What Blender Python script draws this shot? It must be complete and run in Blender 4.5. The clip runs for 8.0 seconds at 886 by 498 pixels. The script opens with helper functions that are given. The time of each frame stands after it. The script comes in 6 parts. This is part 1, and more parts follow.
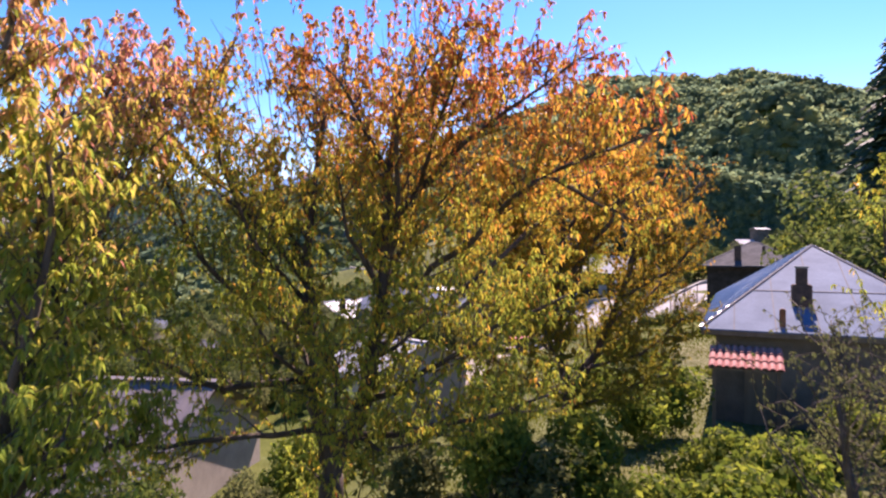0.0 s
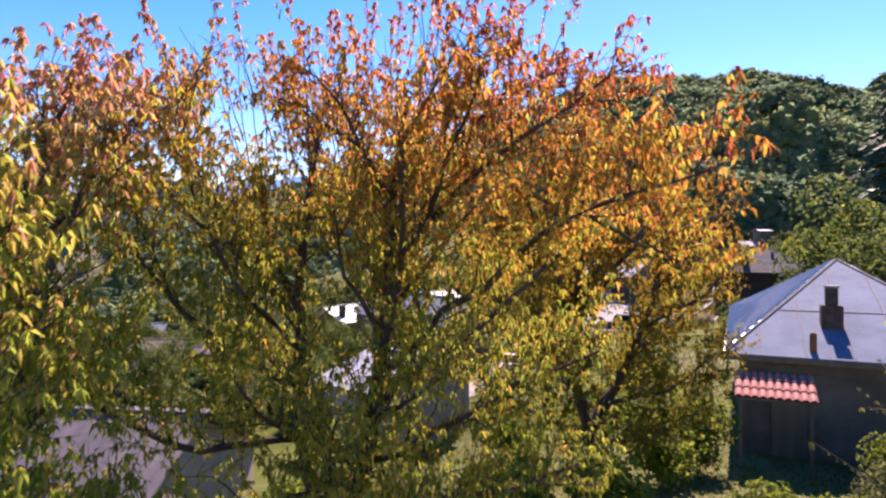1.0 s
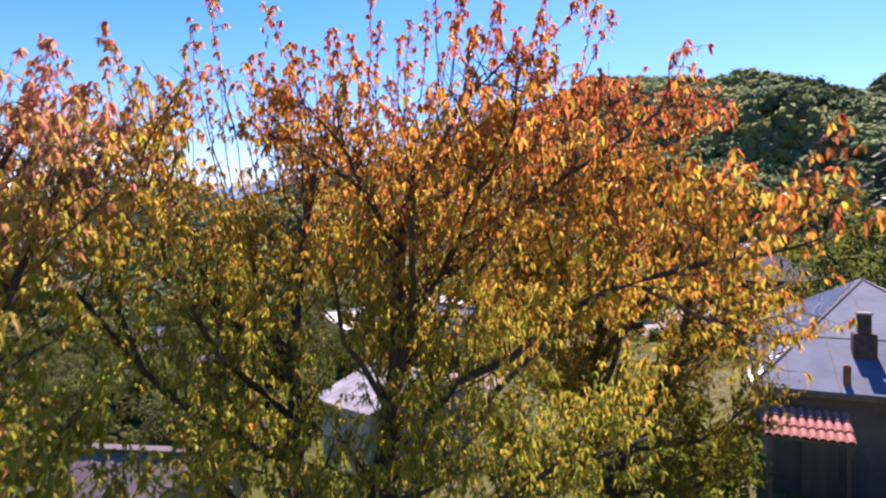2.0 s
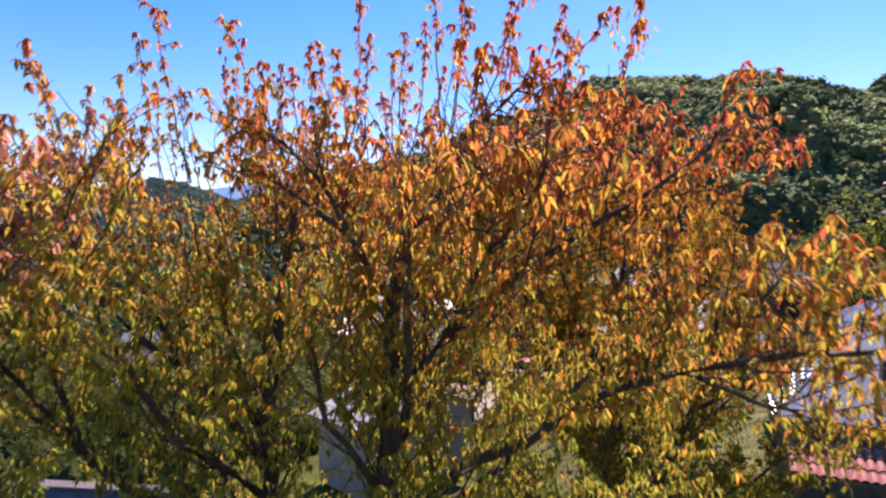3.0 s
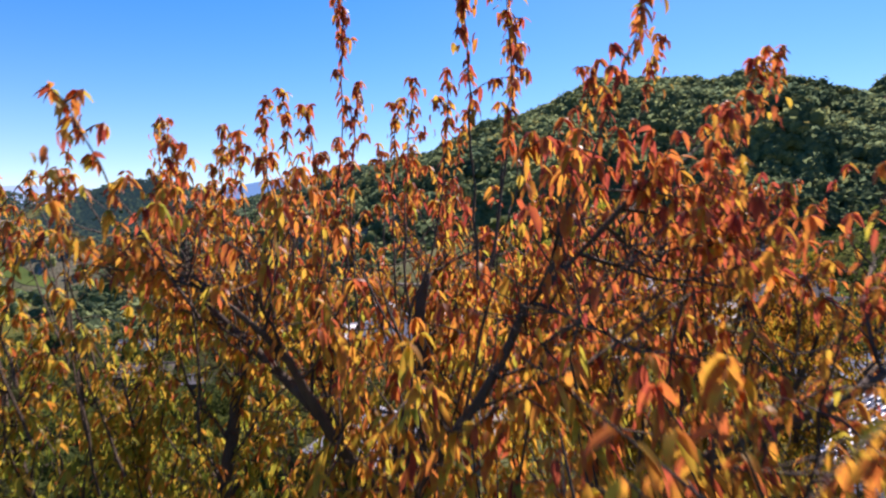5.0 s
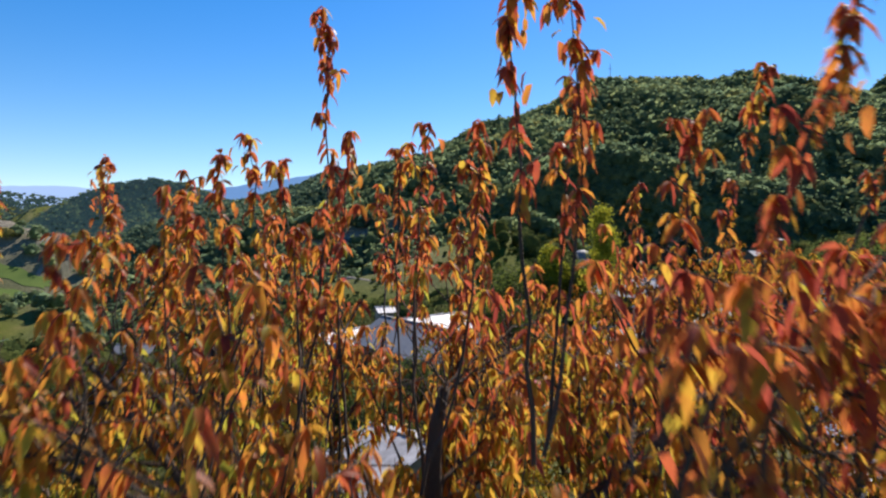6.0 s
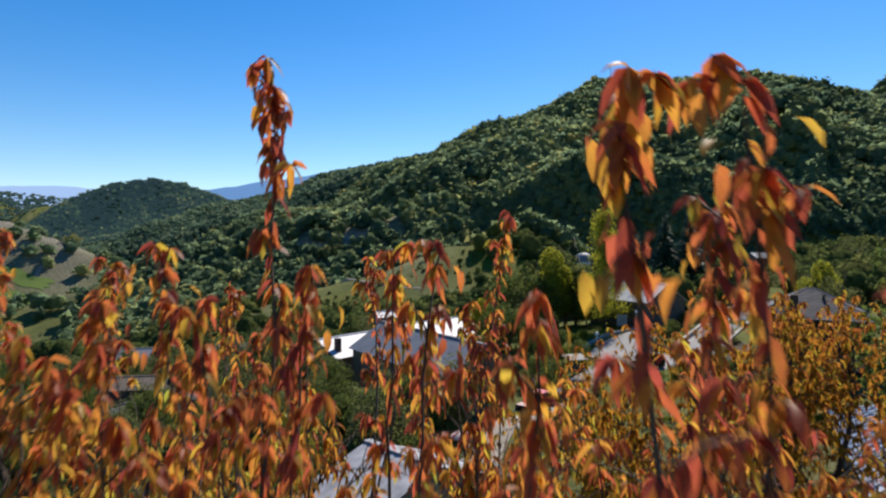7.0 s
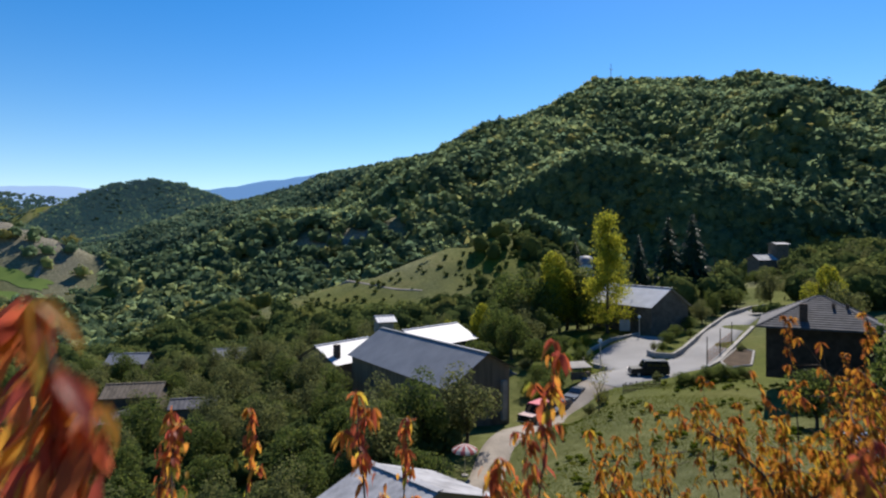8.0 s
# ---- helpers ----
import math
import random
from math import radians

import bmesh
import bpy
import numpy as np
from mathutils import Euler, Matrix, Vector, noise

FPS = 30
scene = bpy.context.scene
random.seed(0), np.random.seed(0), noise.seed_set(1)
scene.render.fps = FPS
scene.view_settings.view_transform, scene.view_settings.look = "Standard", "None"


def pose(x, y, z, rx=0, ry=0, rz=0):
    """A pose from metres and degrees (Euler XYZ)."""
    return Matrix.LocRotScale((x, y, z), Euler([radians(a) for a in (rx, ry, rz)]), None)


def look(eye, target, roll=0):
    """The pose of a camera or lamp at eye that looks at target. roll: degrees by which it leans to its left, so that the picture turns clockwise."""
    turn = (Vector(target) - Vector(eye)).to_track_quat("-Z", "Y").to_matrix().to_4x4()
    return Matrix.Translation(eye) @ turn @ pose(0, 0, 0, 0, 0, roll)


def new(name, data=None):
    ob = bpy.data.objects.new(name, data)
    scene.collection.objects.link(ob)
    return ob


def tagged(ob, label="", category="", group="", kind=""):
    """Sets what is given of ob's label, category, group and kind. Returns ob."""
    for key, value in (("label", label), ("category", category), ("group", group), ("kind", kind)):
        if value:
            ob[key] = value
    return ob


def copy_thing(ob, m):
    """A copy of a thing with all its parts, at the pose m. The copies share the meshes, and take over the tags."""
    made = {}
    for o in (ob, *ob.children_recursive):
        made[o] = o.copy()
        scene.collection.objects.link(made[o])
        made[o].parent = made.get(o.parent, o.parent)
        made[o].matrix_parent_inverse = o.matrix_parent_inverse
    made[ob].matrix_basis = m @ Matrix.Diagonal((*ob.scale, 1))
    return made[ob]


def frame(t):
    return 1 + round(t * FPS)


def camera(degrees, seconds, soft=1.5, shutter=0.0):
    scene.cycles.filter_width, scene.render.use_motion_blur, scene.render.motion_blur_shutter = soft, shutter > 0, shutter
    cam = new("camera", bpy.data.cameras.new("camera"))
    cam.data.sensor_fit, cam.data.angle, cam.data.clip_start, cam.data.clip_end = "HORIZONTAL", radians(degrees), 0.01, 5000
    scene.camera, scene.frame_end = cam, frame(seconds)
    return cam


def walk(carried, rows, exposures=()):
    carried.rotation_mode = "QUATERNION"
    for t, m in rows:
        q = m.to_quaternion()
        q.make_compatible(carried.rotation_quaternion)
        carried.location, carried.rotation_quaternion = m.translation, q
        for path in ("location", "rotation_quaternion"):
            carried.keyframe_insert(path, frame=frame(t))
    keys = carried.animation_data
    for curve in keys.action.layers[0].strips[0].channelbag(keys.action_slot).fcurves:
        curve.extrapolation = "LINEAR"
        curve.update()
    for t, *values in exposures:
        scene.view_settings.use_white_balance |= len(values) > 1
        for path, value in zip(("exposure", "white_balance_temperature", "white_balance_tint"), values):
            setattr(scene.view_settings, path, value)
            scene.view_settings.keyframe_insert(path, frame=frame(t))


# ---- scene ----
# ---- camera ----
cam = camera(72.0, 8.0, soft=2.25, shutter=0.5)
PATH = [  # seconds, x, y, z: a steady glide forward and up, looking level along +y
    (0.0, 0.0, 0.0, 10.0), (0.5, -0.072, 0.673, 10.281), (1.0, -0.164, 1.337, 10.58), (1.5, -0.294, 1.961, 10.952),
    (2.2, -0.373, 2.782, 11.433), (3.0, -0.38, 3.736, 11.89), (3.5, -0.442, 4.384, 12.196), (4.0, -0.467, 5.033, 12.502),
    (4.5, -0.528, 5.604, 12.789), (5.2, -0.61, 6.361, 13.181), (6.0, -0.71, 7.331, 13.64), (6.5, -0.751, 7.939, 13.953),
    (7.0, -0.769, 8.521, 14.265), (7.5, -0.793, 9.124, 14.597), (8.0, -0.856, 9.727, 14.914),
]
walk(cam, [(t, pose(x, y, z, 90, 0, 0)) for t, x, y, z in PATH],
     [(0.0, 1.48, 7000, 40), (1.5, 1.4, 7000, 40), (3.0, 1.2, 6950, 40), (4.5, 0.97, 6850, 35), (6.0, 0.6, 6700, 15), (7.0, 0.47, 6600, 12), (8.0, 0.46, 6550, 12)])

# ---- world and sun ----
SUN_TURN, SUN_UP = radians(23), radians(46)  # to the right of +y, above the horizon
world = bpy.data.worlds.new("sky")
scene.world = world
world.use_nodes = True
wn = world.node_tree
sky = wn.nodes.new("ShaderNodeTexSky")
sky.sky_type, sky.sun_disc = "NISHITA", False
sky.sun_elevation, sky.sun_rotation = SUN_UP, SUN_TURN
sky.air_density, sky.dust_density, sky.ozone_density = 1.0, 0.1, 1.5
tone = wn.nodes.new("ShaderNodeHueSaturation")
tone.inputs["Hue"].default_value, tone.inputs["Saturation"].default_value = 0.506, 1.5
wn.links.new(sky.outputs[0], tone.inputs["Color"])
wn.links.new(tone.outputs[0], wn.nodes["Background"].inputs[0])
wn.nodes["Background"].inputs[1].default_value = 0.101
sun_data = bpy.data.lights.new("sun", "SUN")
sun_data.energy, sun_data.angle, sun_data.color = 5.0, radians(0.5), (1.0, 0.93, 0.82)
sun = new("sun", sun_data)
sun_way = Vector((math.sin(SUN_TURN) * math.cos(SUN_UP), math.cos(SUN_TURN) * math.cos(SUN_UP), math.sin(SUN_UP)))
sun.matrix_world = look(sun_way * 200, (0, 0, 0))


# ---- materials ----
def material(name, rough=0.8, metal=0.0, spec=0.3):
    m = bpy.data.materials.new(name)
    m.use_nodes = True
    b = m.node_tree.nodes["Principled BSDF"]
    b.inputs["Roughness"].default_value, b.inputs["Metallic"].default_value = rough, metal
    b.inputs["Specular IOR Level"].default_value = spec
    return m, m.node_tree, b


def node(nt, kind, **values):
    n = nt.nodes.new(kind)
    for key, value in values.items():
        n.inputs[key.replace("_", " ")].default_value = value
    return n


def ramp(nt, fac, stops):
    r = nt.nodes.new("ShaderNodeValToRGB")
    while len(r.color_ramp.elements) < len(stops):
        r.color_ramp.elements.new(0.5)
    for e, (p, c) in zip(r.color_ramp.elements, stops):
        e.position, e.color = p, (*c, 1)
    nt.links.new(fac, r.inputs[0])
    return r


def noise_tex(nt, scale, detail=5.0, coords="Object", stretch=None, rough=0.55):
    tc = nt.nodes.new("ShaderNodeTexCoord")
    n = node(nt, "ShaderNodeTexNoise", Scale=scale, Detail=detail, Roughness=rough)
    src = tc.outputs[coords]
    if stretch:
        mp = nt.nodes.new("ShaderNodeMapping")
        mp.inputs["Scale"].default_value = stretch
        nt.links.new(src, mp.inputs[0])
        src = mp.outputs[0]
    nt.links.new(src, n.inputs["Vector"])
    return n


def mixed(nt, a, b, fac, mode="MIX"):
    m = nt.nodes.new("ShaderNodeMix")
    m.data_type, m.blend_type = "RGBA", mode
    for s, v in ((m.inputs[6], a), (m.inputs[7], b), (m.inputs[0], fac)):
        if hasattr(v, "is_output"):
            nt.links.new(v, s)
        else:
            s.default_value = v if isinstance(v, float) else (*v, 1)
    return m.outputs[2]


def bumped(nt, b, height, strength=0.4, distance=0.05):
    bump = node(nt, "ShaderNodeBump", Strength=strength, Distance=distance)
    nt.links.new(height, bump.inputs["Height"])
    nt.links.new(bump.outputs[0], b.inputs["Normal"])


def plain(name, low, high, scale=3.0, fine=40.0, rough=0.8, metal=0.0, spec=0.3, bump=0.3, stretch=None):
    """A surface of one stuff: broad stains between two colours, fine grain and relief."""
    m, nt, b = material(name, rough, metal, spec)
    broad, grain = noise_tex(nt, scale, stretch=stretch), noise_tex(nt, fine, 3.0)
    c = ramp(nt, broad.outputs[0], [(0.3, low), (0.7, high)])
    g = ramp(nt, grain.outputs[0], [(0.3, (0.7, 0.7, 0.7)), (0.7, (1, 1, 1))])
    nt.links.new(mixed(nt, c.outputs[0], g.outputs[0], 0.6, "MULTIPLY"), b.inputs["Base Color"])
    bumped(nt, b, grain.outputs[0], bump, 0.02)
    return m


def foliage(name, stops, through_light=0.45, source="island", patch=0.0, shine=0.35, rough=0.55, mottle=0.0, air=None, relief=0.0):
    """Leaves: each with its own tint, glossy above and letting light through."""
    m, nt, b = material(name, rough, 0.0, shine)
    if source == "tint":
        at = nt.nodes.new("ShaderNodeAttribute")
        at.attribute_name = "tint"
        fac = at.outputs["Fac"]
    elif source == "object":
        fac = nt.nodes.new("ShaderNodeObjectInfo").outputs["Random"]
    else:
        fac = nt.nodes.new("ShaderNodeNewGeometry").outputs["Random Per Island"]
    if mottle:
        spots, shift = noise_tex(nt, mottle, 3.0), nt.nodes.new("ShaderNodeMath")
        shift.operation = "MULTIPLY_ADD"
        shift.inputs[1].default_value = 0.55
        nt.links.new(spots.outputs[0], shift.inputs[0])
        low = nt.nodes.new("ShaderNodeMath")
        low.operation = "SUBTRACT"
        low.inputs[1].default_value = 0.275
        nt.links.new(fac, low.inputs[0])
        nt.links.new(low.outputs[0], shift.inputs[2])
        fac = shift.outputs[0]
    c = ramp(nt, fac, stops).outputs[0]
    if patch:
        broad = noise_tex(nt, patch, 2.0)
        c = mixed(nt, c, ramp(nt, broad.outputs[0], [(0.35, (0.55, 0.62, 0.6)), (0.65, (1.15, 1.1, 0.95))]).outputs[0], 0.8, "MULTIPLY")
    nt.links.new(c, b.inputs["Base Color"])
    if relief:  # leaf clumps: colour darkened in the hollows, lightened on the crests, and bumps
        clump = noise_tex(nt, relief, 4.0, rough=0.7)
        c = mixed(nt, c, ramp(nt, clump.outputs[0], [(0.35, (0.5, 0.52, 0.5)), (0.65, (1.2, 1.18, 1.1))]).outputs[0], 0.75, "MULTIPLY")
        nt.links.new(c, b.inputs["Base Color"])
        bumped(nt, b, clump.outputs[0], 0.7, 0.8)
    if air:  # bluish haze before the distant hills, put into the leaves as a glow
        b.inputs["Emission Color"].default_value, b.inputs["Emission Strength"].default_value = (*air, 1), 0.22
    t = nt.nodes.new("ShaderNodeBsdfTranslucent")
    nt.links.new(c, t.inputs[0])
    mix = node(nt, "ShaderNodeMixShader", Fac=through_light)
    nt.links.new(b.outputs[0], mix.inputs[1])
    nt.links.new(t.outputs[0], mix.inputs[2])
    nt.links.new(mix.outputs[0], nt.nodes["Material Output"].inputs[0])
    return m


AUTUMN = [(0.0, (0.25, 0.31, 0.045)), (0.25, (0.45, 0.39, 0.05)), (0.45, (0.6, 0.32, 0.045)), (0.62, (0.53, 0.18, 0.042)), (0.8, (0.43, 0.095, 0.045)), (1.0, (0.32, 0.06, 0.045))]
M_LEAF = foliage("cherry_leaf", AUTUMN, 0.68, "tint", shine=0.28, rough=0.45, mottle=28.0)
M_LEFTLEAF = foliage("green_cherry_leaf", [(0.0, (0.18, 0.26, 0.04)), (0.35, (0.3, 0.36, 0.05)), (0.6, (0.5, 0.42, 0.07)), (0.8, (0.56, 0.3, 0.12)), (1.0, (0.55, 0.21, 0.18))], 0.72, "tint", shine=0.6, rough=0.35, mottle=24.0)
M_GOLDLEAF = foliage("golden_cherry_leaf", [(0.0, (0.16, 0.17, 0.03)), (0.25, (0.3, 0.25, 0.03)), (0.5, (0.43, 0.23, 0.025)), (0.75, (0.38, 0.13, 0.025)), (1.0, (0.2, 0.055, 0.028))], 0.74, "tint", shine=0.15, rough=0.45, mottle=24.0)
GREENS = [(0.0, (0.055, 0.08, 0.022)), (0.5, (0.09, 0.125, 0.03)), (1.0, (0.16, 0.18, 0.04))]
M_GREEN = foliage("green_leaf", GREENS, 0.55, shine=0.12, rough=0.7)
M_OLIVE = foliage("olive_leaf", [(0.0, (0.08, 0.092, 0.034)), (0.5, (0.13, 0.145, 0.052)), (1.0, (0.2, 0.2, 0.07))], 0.55, shine=0.1, rough=0.7)
M_LIME = foliage("yellow_green_leaf", [(0.0, (0.16, 0.19, 0.025)), (0.5, (0.29, 0.3, 0.03)), (1.0, (0.45, 0.4, 0.04))], 0.68, shine=0.1, rough=0.7)
M_FRESH = foliage("fresh_green_leaf", [(0.0, (0.08, 0.12, 0.018)), (0.5, (0.14, 0.18, 0.024)), (1.0, (0.24, 0.26, 0.035))], 0.58, shine=0.12, rough=0.7)
M_DARKWOOD = plain("dark_stained_wood", (0.025, 0.02, 0.015), (0.06, 0.045, 0.035), 2, 40, 0.9)
M_MOSS = foliage("moss_and_herbs", [(0.0, (0.085, 0.12, 0.014)), (0.5, (0.135, 0.165, 0.02)), (1.0, (0.21, 0.21, 0.04))], 0.5, "tint", patch=0.3, shine=0.0, rough=1.0)
M_NEEDLE = foliage("conifer_needle", [(0.0, (0.012, 0.03, 0.014)), (0.5, (0.02, 0.045, 0.02)), (1.0, (0.035, 0.06, 0.025))], 0.15, shine=0.3)
# greens lifted towards blue, putting the mountain's air haze into the leaf colour
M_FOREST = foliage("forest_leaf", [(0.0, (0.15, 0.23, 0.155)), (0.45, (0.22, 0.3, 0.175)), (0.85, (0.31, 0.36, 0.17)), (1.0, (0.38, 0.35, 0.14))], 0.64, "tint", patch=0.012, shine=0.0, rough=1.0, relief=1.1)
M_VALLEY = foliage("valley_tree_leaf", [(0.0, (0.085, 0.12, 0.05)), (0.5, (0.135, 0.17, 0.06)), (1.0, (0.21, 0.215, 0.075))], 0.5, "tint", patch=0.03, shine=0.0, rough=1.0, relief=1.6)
# far ridge's haze and shade put into darker blue-green leaf tints
M_RIDGE = foliage("hazy_ridge_leaf", [(0.0, (0.1, 0.17, 0.125)), (0.5, (0.17, 0.25, 0.18)), (1.0, (0.26, 0.31, 0.19))], 0.5, "tint", patch=0.01, shine=0.0, rough=1.0, relief=0.9)
M_FARFOREST = foliage("hazy_forest_leaf", [(0.0, (0.09, 0.14, 0.06)), (0.5, (0.13, 0.18, 0.07)), (1.0, (0.2, 0.21, 0.08))], 0.5, "tint", patch=0.006, shine=0.0, rough=1.0, air=(0.1, 0.2, 0.3))
M_BARK = plain("bark", (0.05, 0.035, 0.025), (0.12, 0.09, 0.07), 6, 60, 0.9, bump=0.8, stretch=(1, 1, 0.25))
# front sheet's blue and ribbed sheet's paleness put reflected sky into the colour
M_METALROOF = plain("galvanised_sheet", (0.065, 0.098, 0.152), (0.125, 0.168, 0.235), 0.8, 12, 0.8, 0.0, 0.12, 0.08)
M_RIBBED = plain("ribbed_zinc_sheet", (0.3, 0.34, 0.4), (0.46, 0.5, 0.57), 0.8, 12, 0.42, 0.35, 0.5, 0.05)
M_WHITEROOF = plain("white_sheet_roof", (0.2, 0.2, 0.21), (0.42, 0.42, 0.44), 0.9, 10, 0.7, 0.0, 0.25, 0.1)
# pale sheet, brighter than M_WHITEROOF: sun glare put into its colour
M_ZINCROOF = plain("glaring_zinc_roof", (0.36, 0.375, 0.41), (0.48, 0.495, 0.535), 0.6, 10, 0.55, 0.0, 0.4, 0.1)
M_GREYROOF = plain("grey_sheet_roof", (0.14, 0.15, 0.17), (0.19, 0.2, 0.22), 0.5, 8, 0.6, 0.0, 0.3, 0.05)
M_MAUVE = plain("faded_sheet_roof", (0.11, 0.098, 0.1), (0.165, 0.145, 0.15), 0.7, 10, 0.8, 0.0, 0.15, 0.1)
M_SLATE = plain("dark_roof_tile", (0.065, 0.065, 0.073), (0.13, 0.126, 0.135), 1.5, 25, 0.8, 0.0, 0.18, 0.2)
M_REDTILE = plain("red_clay_tile", (0.28, 0.085, 0.07), (0.42, 0.16, 0.13), 4, 30, 0.7, 0.0, 0.3, 0.2)
M_WALL = plain("plaster_wall", (0.22, 0.19, 0.16), (0.34, 0.3, 0.25), 1.2, 25, 0.95)
M_DARKWALL = plain("weathered_wall", (0.08, 0.065, 0.05), (0.16, 0.13, 0.10), 1.2, 25, 0.95)
M_WOOD = plain("weathered_wood", (0.10, 0.075, 0.05), (0.2, 0.15, 0.1), 2, 40, 0.9, stretch=(1, 1, 0.1))
M_BRICK = plain("sooty_brick", (0.05, 0.035, 0.03), (0.13, 0.08, 0.06), 5, 40, 0.95, bump=0.6)
M_RUST = plain("rusty_pipe", (0.18, 0.07, 0.03), (0.3, 0.13, 0.06), 5, 40, 0.8)
M_ROAD = plain("concrete_road", (0.2, 0.195, 0.19), (0.27, 0.265, 0.26), 0.15, 6, 0.9, bump=0.2)
M_GRAVEL = plain("gravel_lane", (0.16, 0.14, 0.115), (0.28, 0.25, 0.21), 0.3, 5, 0.95, bump=0.6)
M_LANE = plain("dusty_gravel_lane", (0.2, 0.17, 0.135), (0.34, 0.3, 0.25), 0.35, 5, 0.95, bump=0.6)
M_FIELD = plain("mown_green_field", (0.075, 0.13, 0.02), (0.12, 0.18, 0.03), 0.06, 2, 0.95, bump=0.4)
M_STONE = plain("pale_stone", (0.23, 0.215, 0.19), (0.4, 0.375, 0.335), 0.5, 8, 0.9, bump=0.7)
M_BLACK = plain("black_car_paint", (0.008, 0.008, 0.009), (0.015, 0.015, 0.017), 2, 30, 0.38, 0.0, 0.4, 0.02)
M_TYRE = plain("tyre_rubber", (0.015, 0.015, 0.015), (0.03, 0.03, 0.03), 4, 40, 0.9)
M_GREYPAINT = plain("grey_car_paint", (0.10, 0.11, 0.12), (0.14, 0.15, 0.16), 2, 30, 0.25, 0.3, 0.6, 0.02)
M_GLASS = plain("dark_window_glass", (0.01, 0.012, 0.014), (0.02, 0.022, 0.025), 1, 10, 0.06, 0.0, 0.7, 0.0)
M_CHROME = plain("bright_metal", (0.5, 0.5, 0.5), (0.65, 0.65, 0.65), 3, 30, 0.3, 0.9, 0.5, 0.02)
M_WHITE = plain("white_paint", (0.66, 0.65, 0.62), (0.8, 0.79, 0.77), 2, 30, 0.7)
M_PINK = plain("red_cloth", (0.5, 0.13, 0.14), (0.6, 0.2, 0.2), 3, 40, 0.9)


def ground_material():
    m, nt, b = material("grassy_ground", 0.95, 0.0, 0.1)
    at = nt.nodes.new("ShaderNodeAttribute")
    at.attribute_name = "cover"
    n1, n2, n3 = noise_tex(nt, 0.08, 6.0), noise_tex(nt, 0.9, 6.0), noise_tex(nt, 14.0, 4.0)
    grass = ramp(nt, n1.outputs[0], [(0.3, (0.06, 0.08, 0.008)), (0.55, (0.1, 0.115, 0.015)), (0.75, (0.14, 0.13, 0.03))])
    dirt = ramp(nt, n2.outputs[0], [(0.3, (0.12, 0.108, 0.088)), (0.7, (0.31, 0.285, 0.24))])
    c = mixed(nt, grass.outputs[0], dirt.outputs[0], at.outputs["Fac"])
    g = ramp(nt, n3.outputs[0], [(0.3, (0.6, 0.6, 0.6)), (0.7, (1.1, 1.1, 1.05))])
    g2 = ramp(nt, n2.outputs[0], [(0.3, (0.7, 0.7, 0.7)), (0.7, (1.1, 1.1, 1.05))])
    c = mixed(nt, mixed(nt, c, g.outputs[0], 0.7, "MULTIPLY"), g2.outputs[0], 0.7, "MULTIPLY")
    nt.links.new(c, b.inputs["Base Color"])
    bumped(nt, b, n3.outputs[0], 0.8, 0.1)
    return m


M_GROUND = ground_material()


# ---- building helpers ----
def mesh(name, verts, faces, mat, smooth=False, tint=None):
    me = bpy.data.meshes.new(name)
    me.from_pydata(verts if isinstance(verts, list) else verts.tolist(), [], faces if isinstance(faces, list) else faces.tolist())
    if mat:
        me.materials.append(mat)
    if smooth:
        me.polygons.foreach_set("use_smooth", [True] * len(me.polygons))
    if tint is not None:
        at = me.attributes.new("tint", "FLOAT", "POINT")
        at.data.foreach_set("value", np.asarray(tint, dtype=np.float32))
    me.update()
    return me


def piece(name, me, parent=None, label="", m=None):
    ob = new(name, me)
    ob.parent = parent
    if m is not None:
        ob.matrix_local = m
    if label:
        ob["label"] = label
    return ob


def part(name, bm, mat, parent, label="", m=None, smooth=False):
    me = bpy.data.meshes.new(name)
    bm.to_mesh(me)
    bm.free()
    me.materials.append(mat)
    if smooth:
        me.polygons.foreach_set("use_smooth", [True] * len(me.polygons))
    return piece(name, me, parent, label, m)


def thing(name, m, label, category, group="", kind=""):
    ob = new(name)
    ob.matrix_world = m
    return tagged(ob, label, category, group, kind)


def box_bm(x0, y0, z0, x1, y1, z1, bevel=0.0):
    bm = bmesh.new()
    bmesh.ops.create_cube(bm, size=1, matrix=Matrix.Translation(((x0 + x1) / 2, (y0 + y1) / 2, (z0 + z1) / 2)) @ Matrix.Diagonal((x1 - x0, y1 - y0, z1 - z0, 1)))
    if bevel:
        bmesh.ops.bevel(bm, geom=bm.edges[:], offset=bevel, segments=2, affect="EDGES")
    return bm


def slab_bm(corners, thick):
    """A flat plate under the given corners (in order, seen from above)."""
    bm = bmesh.new()
    top = [bm.verts.new(c) for c in corners]
    low = [bm.verts.new((c[0], c[1], c[2] - thick)) for c in corners]
    bm.faces.new(top), bm.faces.new(low[::-1])
    for i in range(len(top)):
        j = (i + 1) % len(top)
        bm.faces.new((top[i], low[i], low[j], top[j]))
    bmesh.ops.recalc_face_normals(bm, faces=bm.faces[:])
    return bm


def cyl_bm(r0, r1, z0, z1, sides=12):
    bm = bmesh.new()
    bmesh.ops.create_cone(bm, cap_ends=True, segments=sides, radius1=r0, radius2=r1, depth=z1 - z0, matrix=Matrix.Translation((0, 0, (z0 + z1) / 2)))
    return bm


